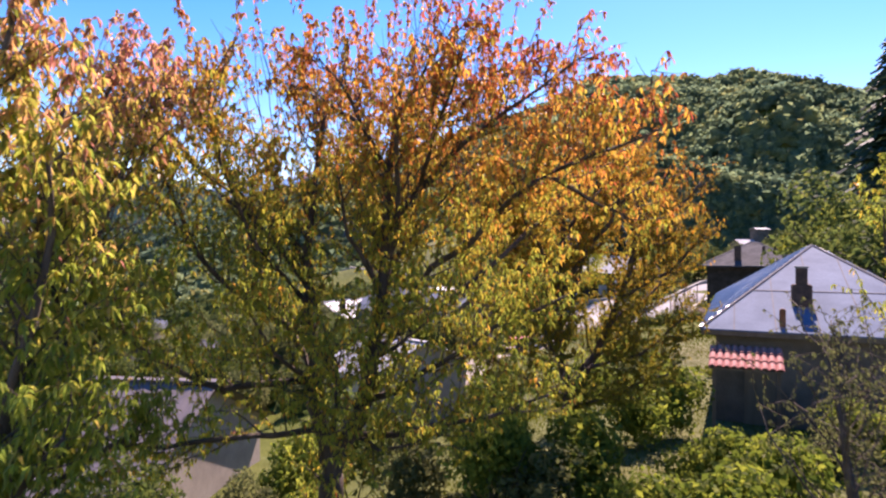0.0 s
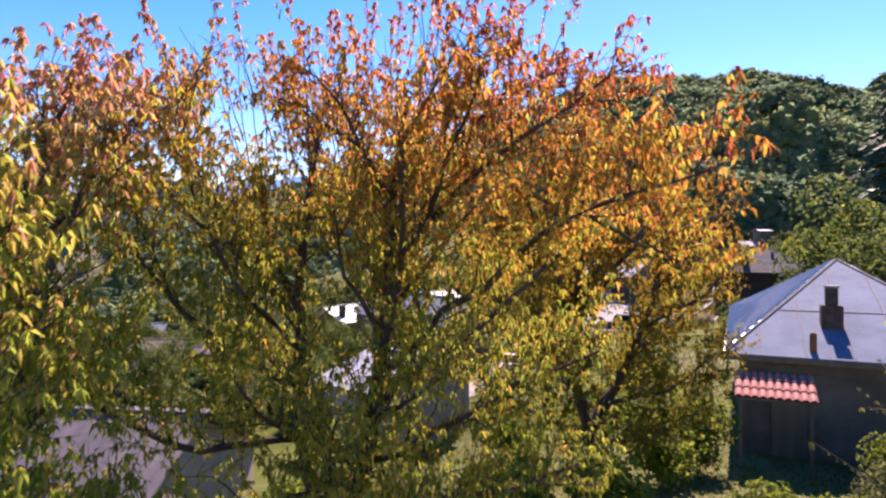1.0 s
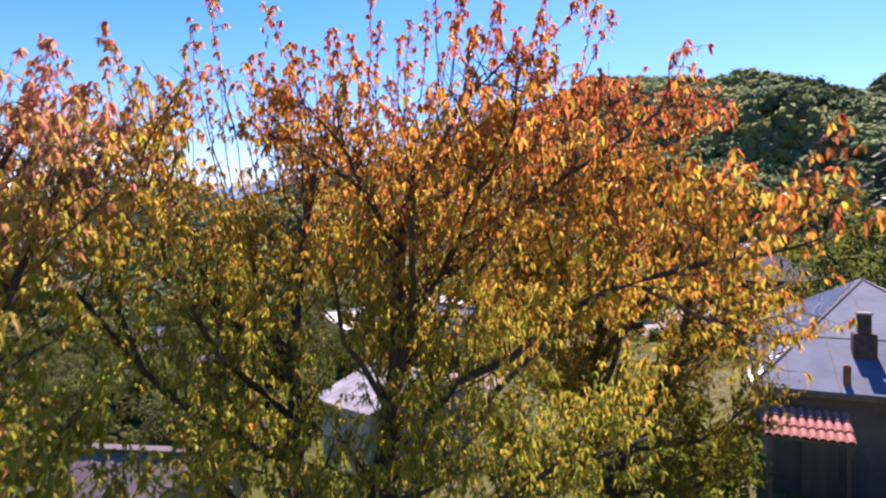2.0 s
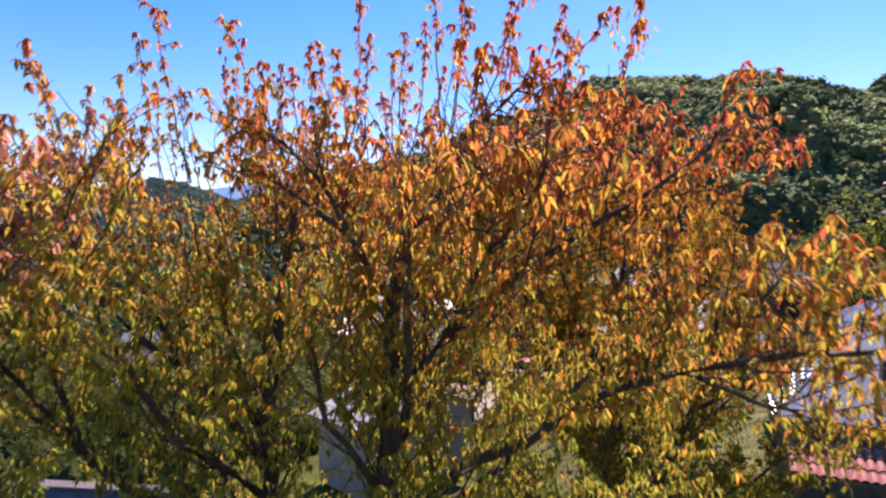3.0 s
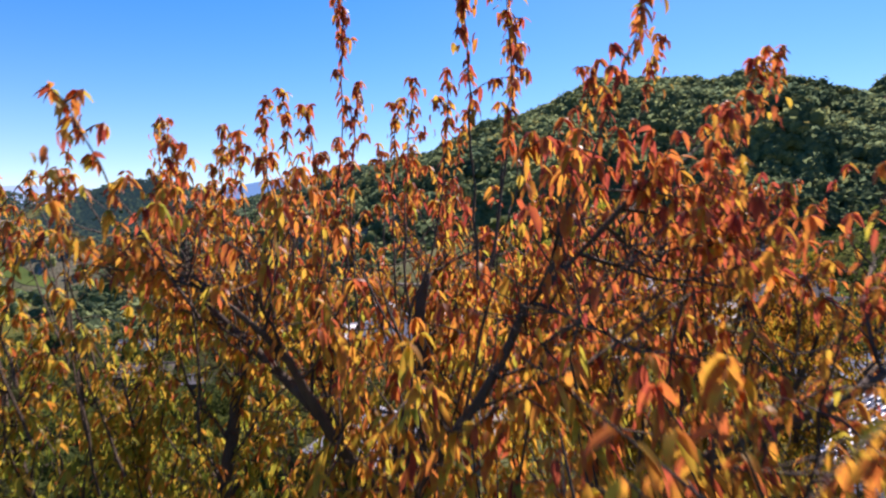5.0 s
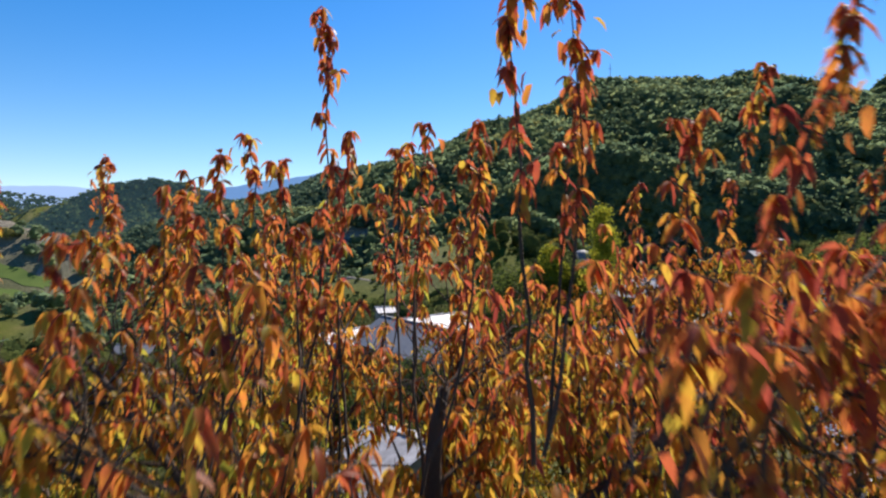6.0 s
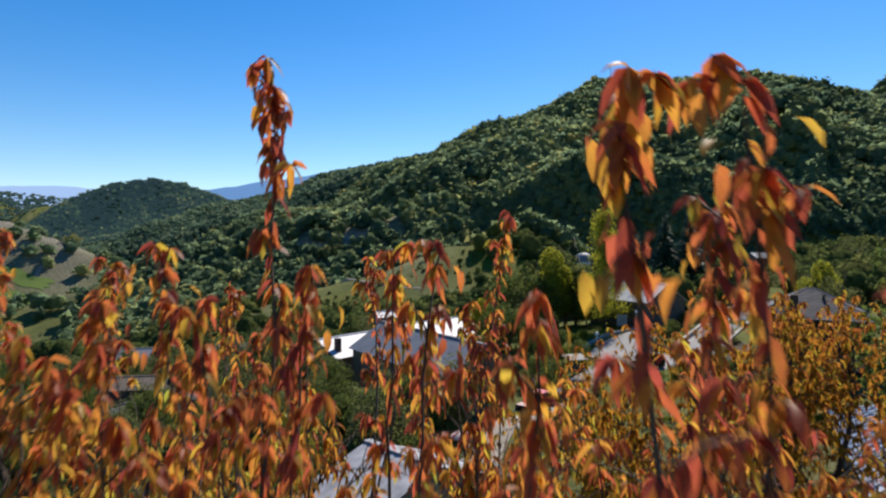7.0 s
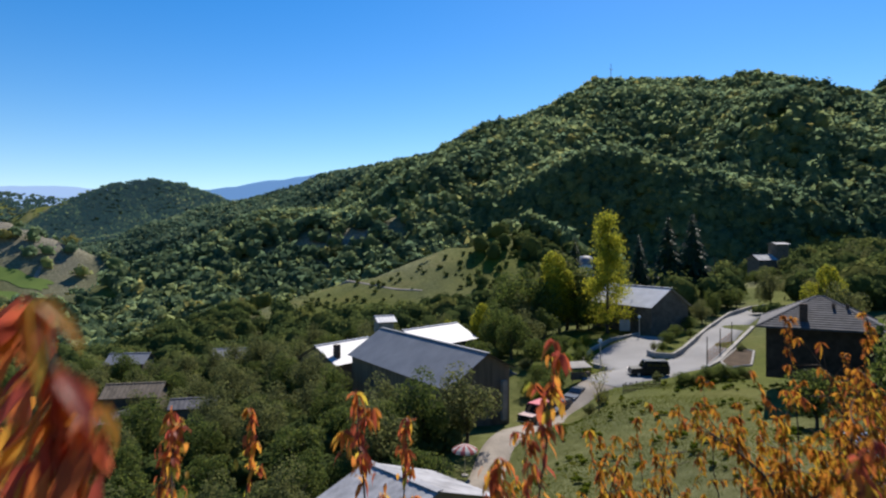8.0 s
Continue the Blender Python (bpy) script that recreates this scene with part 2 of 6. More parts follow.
# ---- lie of the land ----
NEAR = [  # x, y, height of the ground round the village
    (0, 0, 5.0), (-2, 10, 4.7), (8, 14, 4.6), (11, 20, 4.3), (16, 9, 6), (22, 26, 6), (-8, 18, 2.2), (-4, 36, -0.8), (1, 53, -1.3), (8, 72, -2.4),
    (23, 81, 0.0), (31.5, 87, 0.4), (36, 95, 1.1), (43, 104, 2.2), (50, 113, 3.2), (58, 121, 3.8), (29, 76, 0.9), (34, 80, 0.9), (30, 70, 1.6), (26, 71, 0.8), (19, 89, 0.3), (36, 108, 1.2), (10, 46, 1.2), (19, 45, 3.2), (20, 62, 1.4), (33, 62, 4.2),
    (-20, 42, -3), (-42, 85, -7), (-10, 85, -3.5), (68, 114, 5), (66, 135, 4), (0, -40, 8), (-60, 150, -13), (0, 130, -4), (86, 160, 8), (95, 196, 8)]
NEAR2 = [(30, 150, 1), (-120, 300, -30), (0, 230, -6), (60, 230, 8), (-30, 230, -10), (-200, 400, -48), (50, 30, 14), (60, 70, 16), (-40, 10, 0), (-80, 60, -10)]
CRESTS = [  # half width of the slope, then crest points x, y, z
    (335, (443, 570, 133), (406, 570, 144), (367, 580, 161), (336, 600, 175), (303, 610, 183), (273, 630, 180), (216, 650, 186), (165, 660, 190), (142, 690, 177), (117, 730, 157), (85, 780, 152), (55, 810, 158), (11, 840, 147), (-71, 910, 142), (-165, 970, 131), (-246, 1010, 113), (-336, 1060, 95), (-413, 1110, 65)),
    (135, (117, 722, 150), (85, 690, 136), (50, 620, 110), (19, 560, 84), (-19, 480, 52), (-39, 440, 38), (-61, 410, 24)),
    (140, (60, 480, 70), (10, 420, 48), (-50, 400, 32), (-110, 400, 26), (-170, 400, 8), (-235, 380, -14)),
    (85, (40, 300, 24), (20, 262, 20), (-12, 250, 12), (-45, 235, 0)),
    (300, (-1035, 1510, 83), (-952, 1510, 129), (-882, 1510, 148), (-813, 1510, 173), (-715, 1510, 186), (-632, 1510, 170), (-549, 1510, 140), (-479, 1510, 104)),
    (160, (-520, 420, 90), (-328, 460, 37), (-286, 462, 21), (-249, 465, 7), (-236, 470, -10)),
    (400, (-1992, 2310, 247), (-1672, 2310, 236), (-1544, 2310, 223), (-1438, 2310, 212), (-1246, 2310, 200)),
    (300, (900, 500, 220), (600, 560, 190), (430, 590, 175)),
    (110, (280, 250, 60), (210, 220, 40), (165, 190, 24)),
]


def ground_height(x, y):
    x, y = np.asarray(x, float), np.asarray(y, float)
    top, low = np.zeros_like(x), np.zeros_like(x)
    for px, py, pz in NEAR + NEAR2:
        d2 = (x - px) ** 2 + (y - py) ** 2
        s = 4 + 0.06 * math.hypot(px, py)
        w = 1 / (d2 / s ** 2 + 0.3) ** 2
        top, low = top + w * pz, low + w
    far = np.clip((np.hypot(x, y) - 150) / 400, 0, 1)
    h = (top / low) * (1 - far) + far * -45
    out = h.copy()
    for width, *pts in CRESTS:
        best, crest = np.full_like(x, 1e9), np.zeros_like(x)
        for a, b in zip(pts, pts[1:]):
            dx, dy = b[0] - a[0], b[1] - a[1]
            k = np.clip(((x - a[0]) * dx + (y - a[1]) * dy) / (dx * dx + dy * dy), 0, 1)
            d = np.hypot(x - a[0] - k * dx, y - a[1] - k * dy)
            near = d < best
            best, crest = np.where(near, d, best), np.where(near, a[2] + k * (b[2] - a[2]), crest)
        u = np.clip(1 - best / width, 0, 1)
        if width == 335:  # the mountain: a steep wooded foot, then an even slope
            k = np.clip(u / 0.16, 0, 1)
            u = 0.24 * k * k * (3 - 2 * k) + 0.76 * u ** 0.92
        else:
            u = u ** (1.1 if width == 135 else 1.45)
        rough = 1 + 0.2 * np.sin(x / 31 + 1.3 * np.sin(y / 47)) * np.sin(y / 39 + x / 83) * (1 - u)
        if width == 335:
            rough += 0.16 * np.sin(x / 34 + y / 75 + 1.2 * np.sin(y / 60)) * u * (1 - u) * 2
        out = np.maximum(out, h + (crest - h) * u * rough)
    return out


def ground_z(x, y):
    return float(ground_height(np.array([x]), np.array([y]))[0])


def build_ground():
    front = np.radians(np.linspace(-46, 46, 231))
    back = np.radians(np.linspace(46, 314, 68))[1:-1]
    ang = np.concatenate([front, back])
    rad = np.concatenate([[1.5], np.geomspace(3, 250, 70), np.linspace(258, 1100, 105), np.geomspace(1125, 2400, 40), np.geomspace(2500, 4800, 10)])
    A, R = np.meshgrid(ang, rad)
    X, Y = R * np.sin(A), R * np.cos(A) + 5
    Z = ground_height(X.ravel(), Y.ravel()).reshape(X.shape)
    n, k = len(ang), len(rad)
    verts = np.stack([X.ravel(), Y.ravel(), Z.ravel()], 1)
    i, j = np.meshgrid(np.arange(n), np.arange(k - 1))
    i2 = (i + 1) % n
    faces = np.stack([j * n + i, j * n + i2, (j + 1) * n + i2, (j + 1) * n + i], -1).reshape(-1, 4)
    verts = np.vstack([verts, [0, 5, ground_z(0, 5)]])
    faces = faces.tolist() + [(k * n, (q + 1) % n, q) for q in range(n)]
    me = mesh("ground", verts, faces, M_GROUND, True)
    x, y = verts[:, 0], verts[:, 1]
    bare = 0.15 + 0.2 * np.sin(x / 17) * np.sin(y / 23 + x / 41)
    for px, py, pr in ((-80, 384, 15), (-46, 386, 20), (-112, 376, 12), (-58, 378, 12)):
        bare += 0.7 * np.exp(-((x - px) ** 2 + (y - py) ** 2) / pr ** 2)
    bare += 0.8 * np.exp(-(((x + 330) / 110) ** 2 + ((y - 455) / 60) ** 2))
    at = me.attributes.new("cover", "FLOAT", "POINT")
    at.data.foreach_set("value", np.clip(bare, 0, 1).astype(np.float32))
    tagged(new("ground", me), "grassy hillside and valley with dry earth patches", "ground", kind="structure")


build_ground()


def ribbon(name, centre, widths, mat, label, lift=0.06, steps=8, tilt=False):
    """A road: a strip that follows the ground, with a little camber and edge thickness."""
    pts = []
    for a in range(len(centre) - 1):
        p0, p1, p2, p3 = (Vector(centre[min(max(a + k, 0), len(centre) - 1)]) for k in (-1, 0, 1, 2))
        for s in range(steps):
            t = s / steps
            pts.append((0.5 * ((2 * p1) + (p2 - p0) * t + (2 * p0 - 5 * p1 + 4 * p2 - p3) * t * t + (3 * p1 - p0 - 3 * p2 + p3) * t ** 3), widths[a] * (1 - t) + widths[a + 1] * t))
    pts.append((Vector(centre[-1]), widths[-1]))
    verts, faces, cross = [], [], (-1, -0.5, 0, 0.5, 1)
    for i, (p, w) in enumerate(pts):
        d = (pts[min(i + 1, len(pts) - 1)][0] - pts[max(i - 1, 0)][0]).normalized()
        side = Vector((d.y, -d.x))
        z = max(ground_z(p.x + side.x * w / 2 * c, p.y + side.y * w / 2 * c) for c in (-1, 0, 1))
        z = z * 0.5 + ground_z(p.x, p.y) * 0.5
        for c in cross:
            if tilt:
                z = ground_z(p.x + side.x * w / 2 * c, p.y + side.y * w / 2 * c)
            verts.append((p.x + side.x * w / 2 * c, p.y + side.y * w / 2 * c, z + lift + 0.04 * (1 - c * c)))
        for c in (-1, 1):
            verts.append((p.x + side.x * w / 2 * c, p.y + side.y * w / 2 * c, z - 0.6))
    for i in range(len(pts) - 1):
        a, b = 7 * i, 7 * i + 7
        for c in range(4):
            faces.append((a + c, a + c + 1, b + c + 1, b + c))
        faces += [(a, b, b + 5, a + 5), (a + 4, a + 6, b + 6, b + 4)]
    return tagged(new(name, mesh(name, verts, faces, mat, True)), label, "road", kind="structure")


def wander(name, centre, across, z0, z1, mat, label, category="wall"):
    """A low wall along a line on the ground."""
    verts, faces = [], []
    for i, (x, y) in enumerate(centre):
        a, b = centre[max(i - 1, 0)], centre[min(i + 1, len(centre) - 1)]
        d = Vector((b[0] - a[0], b[1] - a[1])).normalized()
        s, g = Vector((d.y, -d.x)) * across / 2, ground_z(x, y)
        verts += [(x - s.x, y - s.y, g + z0), (x - s.x, y - s.y, g + z1), (x + s.x, y + s.y, g + z1), (x + s.x, y + s.y, g + z0)]
    for i in range(len(centre) - 1):
        for k in range(4):
            faces.append((4 * i + k, 4 * i + (k + 1) % 4, 4 * i + 4 + (k + 1) % 4, 4 * i + 4 + k))
    faces += [(3, 2, 1, 0), tuple(len(verts) - 4 + k for k in range(4))]
    return tagged(new(name, mesh(name, verts, faces, mat)), label, category, kind="structure")


ribbon("lane", [(-1, 44), (1.9, 51.5), (4.2, 60), (11.2, 71.6), (17.0, 76.9)], [2.3, 2.4, 2.6, 3.2, 5.0], M_LANE, "dusty gravel lane leading down from the village road", 0.05)
ribbon("road", [(16.4, 76.4), (19.5, 78.6), (23, 80.4), (29.3, 85.2), (33.6, 91), (38.5, 98.5), (45, 107.5), (52, 115.5), (59, 121.5)], [5.4, 7, 7.5, 6, 5.4, 5.4, 5.2, 5, 5], M_ROAD, "pale concrete village road winding uphill")
ribbon("road_branch", [(23, 83), (22.5, 88), (25.2, 95), (29, 100.5), (31.5, 104)], [8, 8, 7, 5.5, 4.5], M_ROAD, "pale concrete side road by a shed", 0.045)


# ---- trees ----
rng = np.random.default_rng(7)


def tubes(lines, sides=6):
    """Joined tapering round limbs, each a list of (point, radius)."""
    verts, faces = [], []
    for line in lines:
        base = len(verts)
        k = sides if line[0][1] > 0.03 else (4 if line[0][1] > 0.012 else 3)
        for i, (p, r) in enumerate(line):
            d = (Vector(line[min(i + 1, len(line) - 1)][0]) - Vector(line[max(i - 1, 0)][0])).normalized()
            u = d.orthogonal().normalized()
            w = d.cross(u)
            for s in range(k):
                a = 2 * math.pi * s / k
                rr = r * (1 + 0.10 * math.sin(3 * a + i * 1.7))
                verts.append(tuple(Vector(p) + (u * math.cos(a) + w * math.sin(a)) * rr))
        for i in range(len(line) - 1):
            for s in range(k):
                a, b = base + i * k + s, base + i * k + (s + 1) % k
                faces.append((a, b, b + k, a + k))
        faces.append(tuple(base + (len(line) - 1) * k + s for s in range(k)))
    return verts, faces


LEAF_S = np.array([0, 0.28, 0.28, 0.28, 0.7, 0.7, 0.7, 1.0])  # along the leaf
LEAF_W = np.array([0, -0.46, 0, 0.46, -0.44, 0, 0.44, 0])  # across
LEAF_F = [(0, 1, 2), (0, 2, 3), (1, 4, 5, 2), (2, 5, 6, 3), (4, 7, 5), (5, 7, 6)]


def leaf_points(base, way, size, curl, spin, narrow=0.46):
    """Folded, drooping leaves: base points, directions, lengths."""
    n = len(base)
    up = np.tile([0, 0, 1.0], (n, 1)) + rng.normal(0, 0.25, (n, 3))
    side = np.cross(way, up)
    side /= np.linalg.norm(side, axis=1)[:, None] + 1e-9
    nrm = np.cross(side, way)
    c, s = np.cos(spin)[:, None], np.sin(spin)[:, None]
    side, nrm = side * c + nrm * s, nrm * c - side * s
    along = LEAF_S[None, :, None] * way[:, None, :] * size[:, None, None]
    across = LEAF_W[None, :, None] * side[:, None, :] * (size * narrow)[:, None, None]
    drop = -(LEAF_S ** 2)[None, :, None] * (size * curl)[:, None, None] * np.array([0, 0, 1.0])
    fold = np.abs(LEAF_W)[None, :, None] * nrm[:, None, :] * (size * narrow * 0.45)[:, None, None]
    return base[:, None, :] + along + across + drop + fold


def light_leaf_mesh(name, base, way, size, curl, spin, tint, mat, narrow=0.46):
    """Leaves folded once along the middle, for crowns seen from further off."""
    pts = leaf_points(base, way, size, curl, spin, narrow * 1.15)
    pts = np.stack([pts[:, 0], (pts[:, 1] + pts[:, 4]) / 2, pts[:, 7], (pts[:, 3] + pts[:, 6]) / 2], 1)
    off = (np.arange(len(base)) * 4)[:, None, None]
    return mesh(name, pts.reshape(-1, 3), (off + np.array([(0, 1, 2), (0, 2, 3)])).reshape(-1, 3), mat, False, np.repeat(tint, 4))


def leaf_mesh(name, base, way, size, curl, spin, tint, mat, narrow=0.46):
    pts = leaf_points(base, way, size, curl, spin, narrow)
    n = len(base)
    faces = []
    off = np.arange(n) * 8
    tri = np.array([f for f in LEAF_F if len(f) == 3])
    quad = np.array([f for f in LEAF_F if len(f) == 4])
    faces = (off[:, None, None] + tri).reshape(-1, 3).tolist() + (off[:, None, None] + quad).reshape(-1, 4).tolist()
    return mesh(name, pts.reshape(-1, 3), faces, mat, True, np.repeat(tint, 8))


def bend(a, b, n, sway):
    """A crooked line from a to b."""
    a, b = Vector(a), Vector(b)
    out, length = [], (b - a).length
    off = Vector(rng.normal(0, 1, 3)) * length * sway
    for i in range(n + 1):
        t = i / n
        out.append(a.lerp(b, t) + off * math.sin(math.pi * t) + Vector(rng.normal(0, 1, 3)) * length * sway * 0.22 * (0 < i < n))
    return out


def taper(pts, r0, r1):
    k = len(pts) - 1
    return [(tuple(p), r0 + (r1 - r0) * i / k) for i, p in enumerate(pts)]


def clear_of_path(p, gap=0.35):
    """True where an open gap of about an arm's length is kept along the line over the crown."""
    a, b = np.array([-0.35, 3.0, 11.5]), np.array([-0.86, 9.8, 14.95])
    k = np.clip(((p - a) @ (b - a)) / ((b - a) @ (b - a)), 0, 1.05)
    d = np.linalg.norm(p - a - k[:, None] * (b - a), axis=1)
    return d > np.where(p[:, 1] < 8.3, 2 * gap + 0.25, gap)


def fruit_tree(name, limbs, shoots, leaf_size, ripe, label, branch_gap=0.32, leaf_gap=0.05, keep=None, spread=1.0, lift=0.6, bark=None, top=99.0, light=False, leaf=None):
    """A tree from its main limbs (lists of points with a first and last radius) and upright shoots; branches, twigs and leaves follow."""
    wood, twigs = [], []
    main = []
    for pts, r0, r1 in limbs:
        line = []
        for a, b in zip(pts, pts[1:]):
            seg = bend(a, b, 4, 0.035)
            line += seg if not line else seg[1:]
        wood.append(taper(line, r0, r1))
        main.append((line, r0, r1))
    for a, b in shoots:
        line = bend(a, (b[0], b[1], b[2] - 0.06), 10, 0.022)
        wood.append(taper(line, 0.011, 0.003))
        twigs.append((line[5:], 0.9))
        for q in (5, 6, 7, 8, 9, 10):
            for _ in range(1 + q // 9):
                side = (Vector(rng.normal(0, 1, 3)) * 0.6 + Vector((0, 0, 0.8))).normalized()
                tw = bend(line[q], line[q] + side * rng.uniform(0.06, 0.28 - 0.018 * q), 2, 0.06)
                wood.append(taper(tw, 0.005, 0.0025))
                twigs.append((tw, 1.5))
    for line, r0, r1 in main:
        total, walked = sum((b - a).length for a, b in zip(line, line[1:])), 0
        nxt = 0.12 * total + 0.2
        for i in range(len(line) - 1):
            a, b = line[i], line[i + 1]
            seg = (b - a).length
            while nxt < walked + seg:
                t = nxt / total
                p, d = a.lerp(b, (nxt - walked) / seg), (b - a).normalized()
                out = d.cross(Vector(rng.normal(0, 1, 3))).normalized()
                way = (d * 0.55 + out * 0.8 * spread + Vector((0, 0, lift))).normalized()
                length = rng.uniform(0.7, 1.5) * (1.15 - 0.5 * t)
                end = p + way * length
                end.z = min(end.z, top - rng.uniform(0, 0.8))
                if not clear_of_path(np.array([end]), 0.4)[0]:
                    end = p + (end - p) * 0.4
                sub = bend(p, end, 5, 0.07)
                r = max(0.35 * (r0 + (r1 - r0) * t), 0.012)
                wood.append(taper(sub, min(r, 0.03), 0.005))
                twigs.append((sub[1:], 0.8))
                for q in range(1, 6):
                    for _ in range(2):
                        side = (way * 0.5 + Vector(rng.normal(0, 1, 3)) * 0.7 + Vector((0, 0, 0.35))).normalized()
                        tw = bend(sub[q], sub[q] + side * rng.uniform(0.2, 0.55), 3, 0.06)
                        wood.append(taper(tw, 0.006, 0.0025))
                        twigs.append((tw, 1.0))
                nxt += branch_gap * rng.uniform(0.7, 1.3)
            walked += seg
    base, way, size = [], [], []
    for line, thick in twigs:
        for a, b in zip(line, line[1:]):
            seg = (b - a).length
            for _ in range(max(1, int(round(thick * seg / leaf_gap + rng.uniform(-0.5, 0.5))))):
                p = a.lerp(b, rng.uniform())
                d = (b - a).normalized() * 0.1 + Vector((rng.normal(0, 0.6), rng.normal(0, 0.6), rng.normal(0, 0.25) - 0.5))
                base.append(tuple(p)), way.append(tuple(d.normalized())), size.append(leaf_size * (0.8 if thick in (0.9, 1.5) else 1.0) * rng.uniform(0.65, 1.2))
        p = line[-1]
        for _ in range(5 if thick < 1.5 else 7):
            d = Vector((rng.normal(0, 0.6), rng.normal(0, 0.6), rng.normal(0, 0.3) - 0.4))
            base.append(tuple(p)), way.append(tuple(d.normalized())), size.append(leaf_size * (0.8 if thick in (0.9, 1.5) else 1.0) * rng.uniform(0.8, 1.25))
    base, way, size = np.array(base), np.array(way), np.array(size)
    if keep is not None:
        ok = keep(base)
        base, way, size = base[ok], way[ok], size[ok]
    tree = thing(name, Matrix.Translation(limbs[0][0][0]), label, "tree")
    shift = np.array(limbs[0][0][0])
    v, f = tubes(wood, 8)
    piece("trunk", mesh("trunk", (np.array(v) - shift), f, bark or M_BARK, True), tree)
    tint = np.clip(ripe(base) + rng.normal(0, 0.18, len(base)), 0, 1)
    curl, spin = rng.uniform(0.35, 1.05, len(base)), rng.uniform(-0.9, 0.9, len(base))
    fine = (base[:, 2] > 11.3) & (not light)
    for name, make, ok in (("crown", leaf_mesh, fine), ("lower_crown" if fine.any() else "crown", light_leaf_mesh, ~fine)):
        if ok.any():
            piece(name, make(name, base[ok] - shift, way[ok], size[ok], curl[ok], spin[ok], tint[ok], leaf or M_LEAF, 0.46), tree)
    return tree


def single_leaves(tree, clusters, per_cluster, size, loose=0.045, ripe=0.34):
    """Leaves that hang one by one at the tips of the tallest shoots."""
    crown = [c for c in tree.children if c.name.startswith("crown")][0]
    kinds = []
    for k in range(10):
        p = leaf_points(np.zeros((1, 3)), np.array([[1.0, 0, 0]]), np.array([1.0]), np.array([0.4 + 0.06 * k]), np.array([0.15 * k - 0.6]), 0.46)[0]
        kinds.append(mesh("leaf", p, [list(f) for f in LEAF_F], M_LEAF, True, [ripe + 0.055 * k] * 8))
    back = tree.matrix_world.inverted()
    for tip in clusters:
        for k in range(per_cluster):
            p = Vector(tip) + Vector((rng.normal(0, loose), rng.normal(0, loose), rng.uniform(-0.4, -0.03)))
            a = rng.uniform(0, 6.28)
            m = Matrix.Translation(p) @ Matrix.Rotation(a, 4, "Z") @ Matrix.Rotation(rng.uniform(0.2, 1.2), 4, "Y") @ Matrix.Scale(size * rng.uniform(0.75, 1.2), 4)
            piece("leaf", kinds[int(rng.integers(0, 10))], crown, m=back @ m)


def hero_leaves(p):
    """The leaves hang in clumps with gaps between them, thinner in the upper crown; the long shoots keep theirs."""
    lump = np.array([noise.noise((x * 1.9, y * 1.9, z * 1.3)) + 0.5 * noise.noise((x * 5, y * 5, z * 3.5)) for x, y, z in p])
    z = p[:, 2]
    bar = np.interp(z, [6.0, 9.0, 11.0, 12.2, 13.0, 13.4, 13.6], [-0.7, -0.6, -0.34, -0.2, -0.08, -0.1, -2.0])
    share = np.interp(z, [8.0, 11.0, 13.0, 13.5], [0.85, 0.78, 0.85, 1.0])
    return clear_of_path(p) & (lump > bar) & (rng.uniform(0, 1, len(p)) < share)


def cherry_ripe(p):
    return np.clip(0.26 + 0.15 * (p[:, 2] - 10.8) + 0.035 * (p[:, 0] + 0.5), 0.08, 0.7)


STEMS = [
    ([(-2.0, 10.6, 4.2), (-2.0, 10.55, 5.2), (-1.9, 10.5, 6.1)], 0.27, 0.21),
    ([(-1.9, 10.5, 6.1), (-2.25, 10.6, 7.3), (-2.35, 10.7, 8.8), (-2.4, 10.75, 9.9), (-2.3, 10.9, 11.2), (-2.1, 11.1, 12.6)], 0.15, 0.03),
    ([(-1.9, 10.5, 6.1), (-1.42, 10.4, 7.1), (-1.15, 10.35, 8.4), (-0.95, 10.3, 9.8), (-0.9, 10.3, 11.4), (-0.75, 10.5, 12.2), (-0.7, 10.6, 12.9)], 0.17, 0.03),
    ([(-1.1, 10.35, 8.7), (-0.2, 9.9, 9.7), (0.82, 9.0, 10.55), (1.91, 7.74, 11.2), (2.5, 7.1, 11.4)], 0.07, 0.01),
    ([(-0.95, 10.2, 10.3), (-0.35, 9.7, 11.05), (0.0, 8.45, 11.92), (0.25, 7.35, 12.42)], 0.06, 0.01),
]
INNER_LIMBS = [
    ([(-1.9, 10.4, 6.8), (-1.6, 9.2, 7.6), (-1.4, 8.4, 8.6)], 0.05, 0.01),
    ([(-2.3, 10.6, 7.8), (-2.6, 9.4, 8.4), (-2.8, 8.6, 9.3)], 0.05, 0.01),
    ([(-1.2, 10.3, 8.2), (-0.6, 9.3, 8.6), (0.0, 8.6, 9.2)], 0.05, 0.01),
    ([(-2.0, 10.4, 6.9), (-1.0, 9.4, 6.9), (-0.2, 8.8, 7.3)], 0.05, 0.01),
    ([(-0.95, 10.3, 9.6), (-0.7, 9.6, 10.9), (-0.66, 9.1, 12.0), (-0.2, 9.0, 12.8), (0.4, 9.1, 13.4)], 0.05, 0.01),
    ([(-0.9, 10.3, 11.3), (-1.4, 9.8, 12.2), (-1.9, 9.3, 12.9)], 0.05, 0.01),
    ([(-0.9, 10.35, 11.5), (0.1, 10.6, 12.3), (1.0, 10.6, 13.0), (2.0, 10.8, 13.5)], 0.05, 0.01),
]
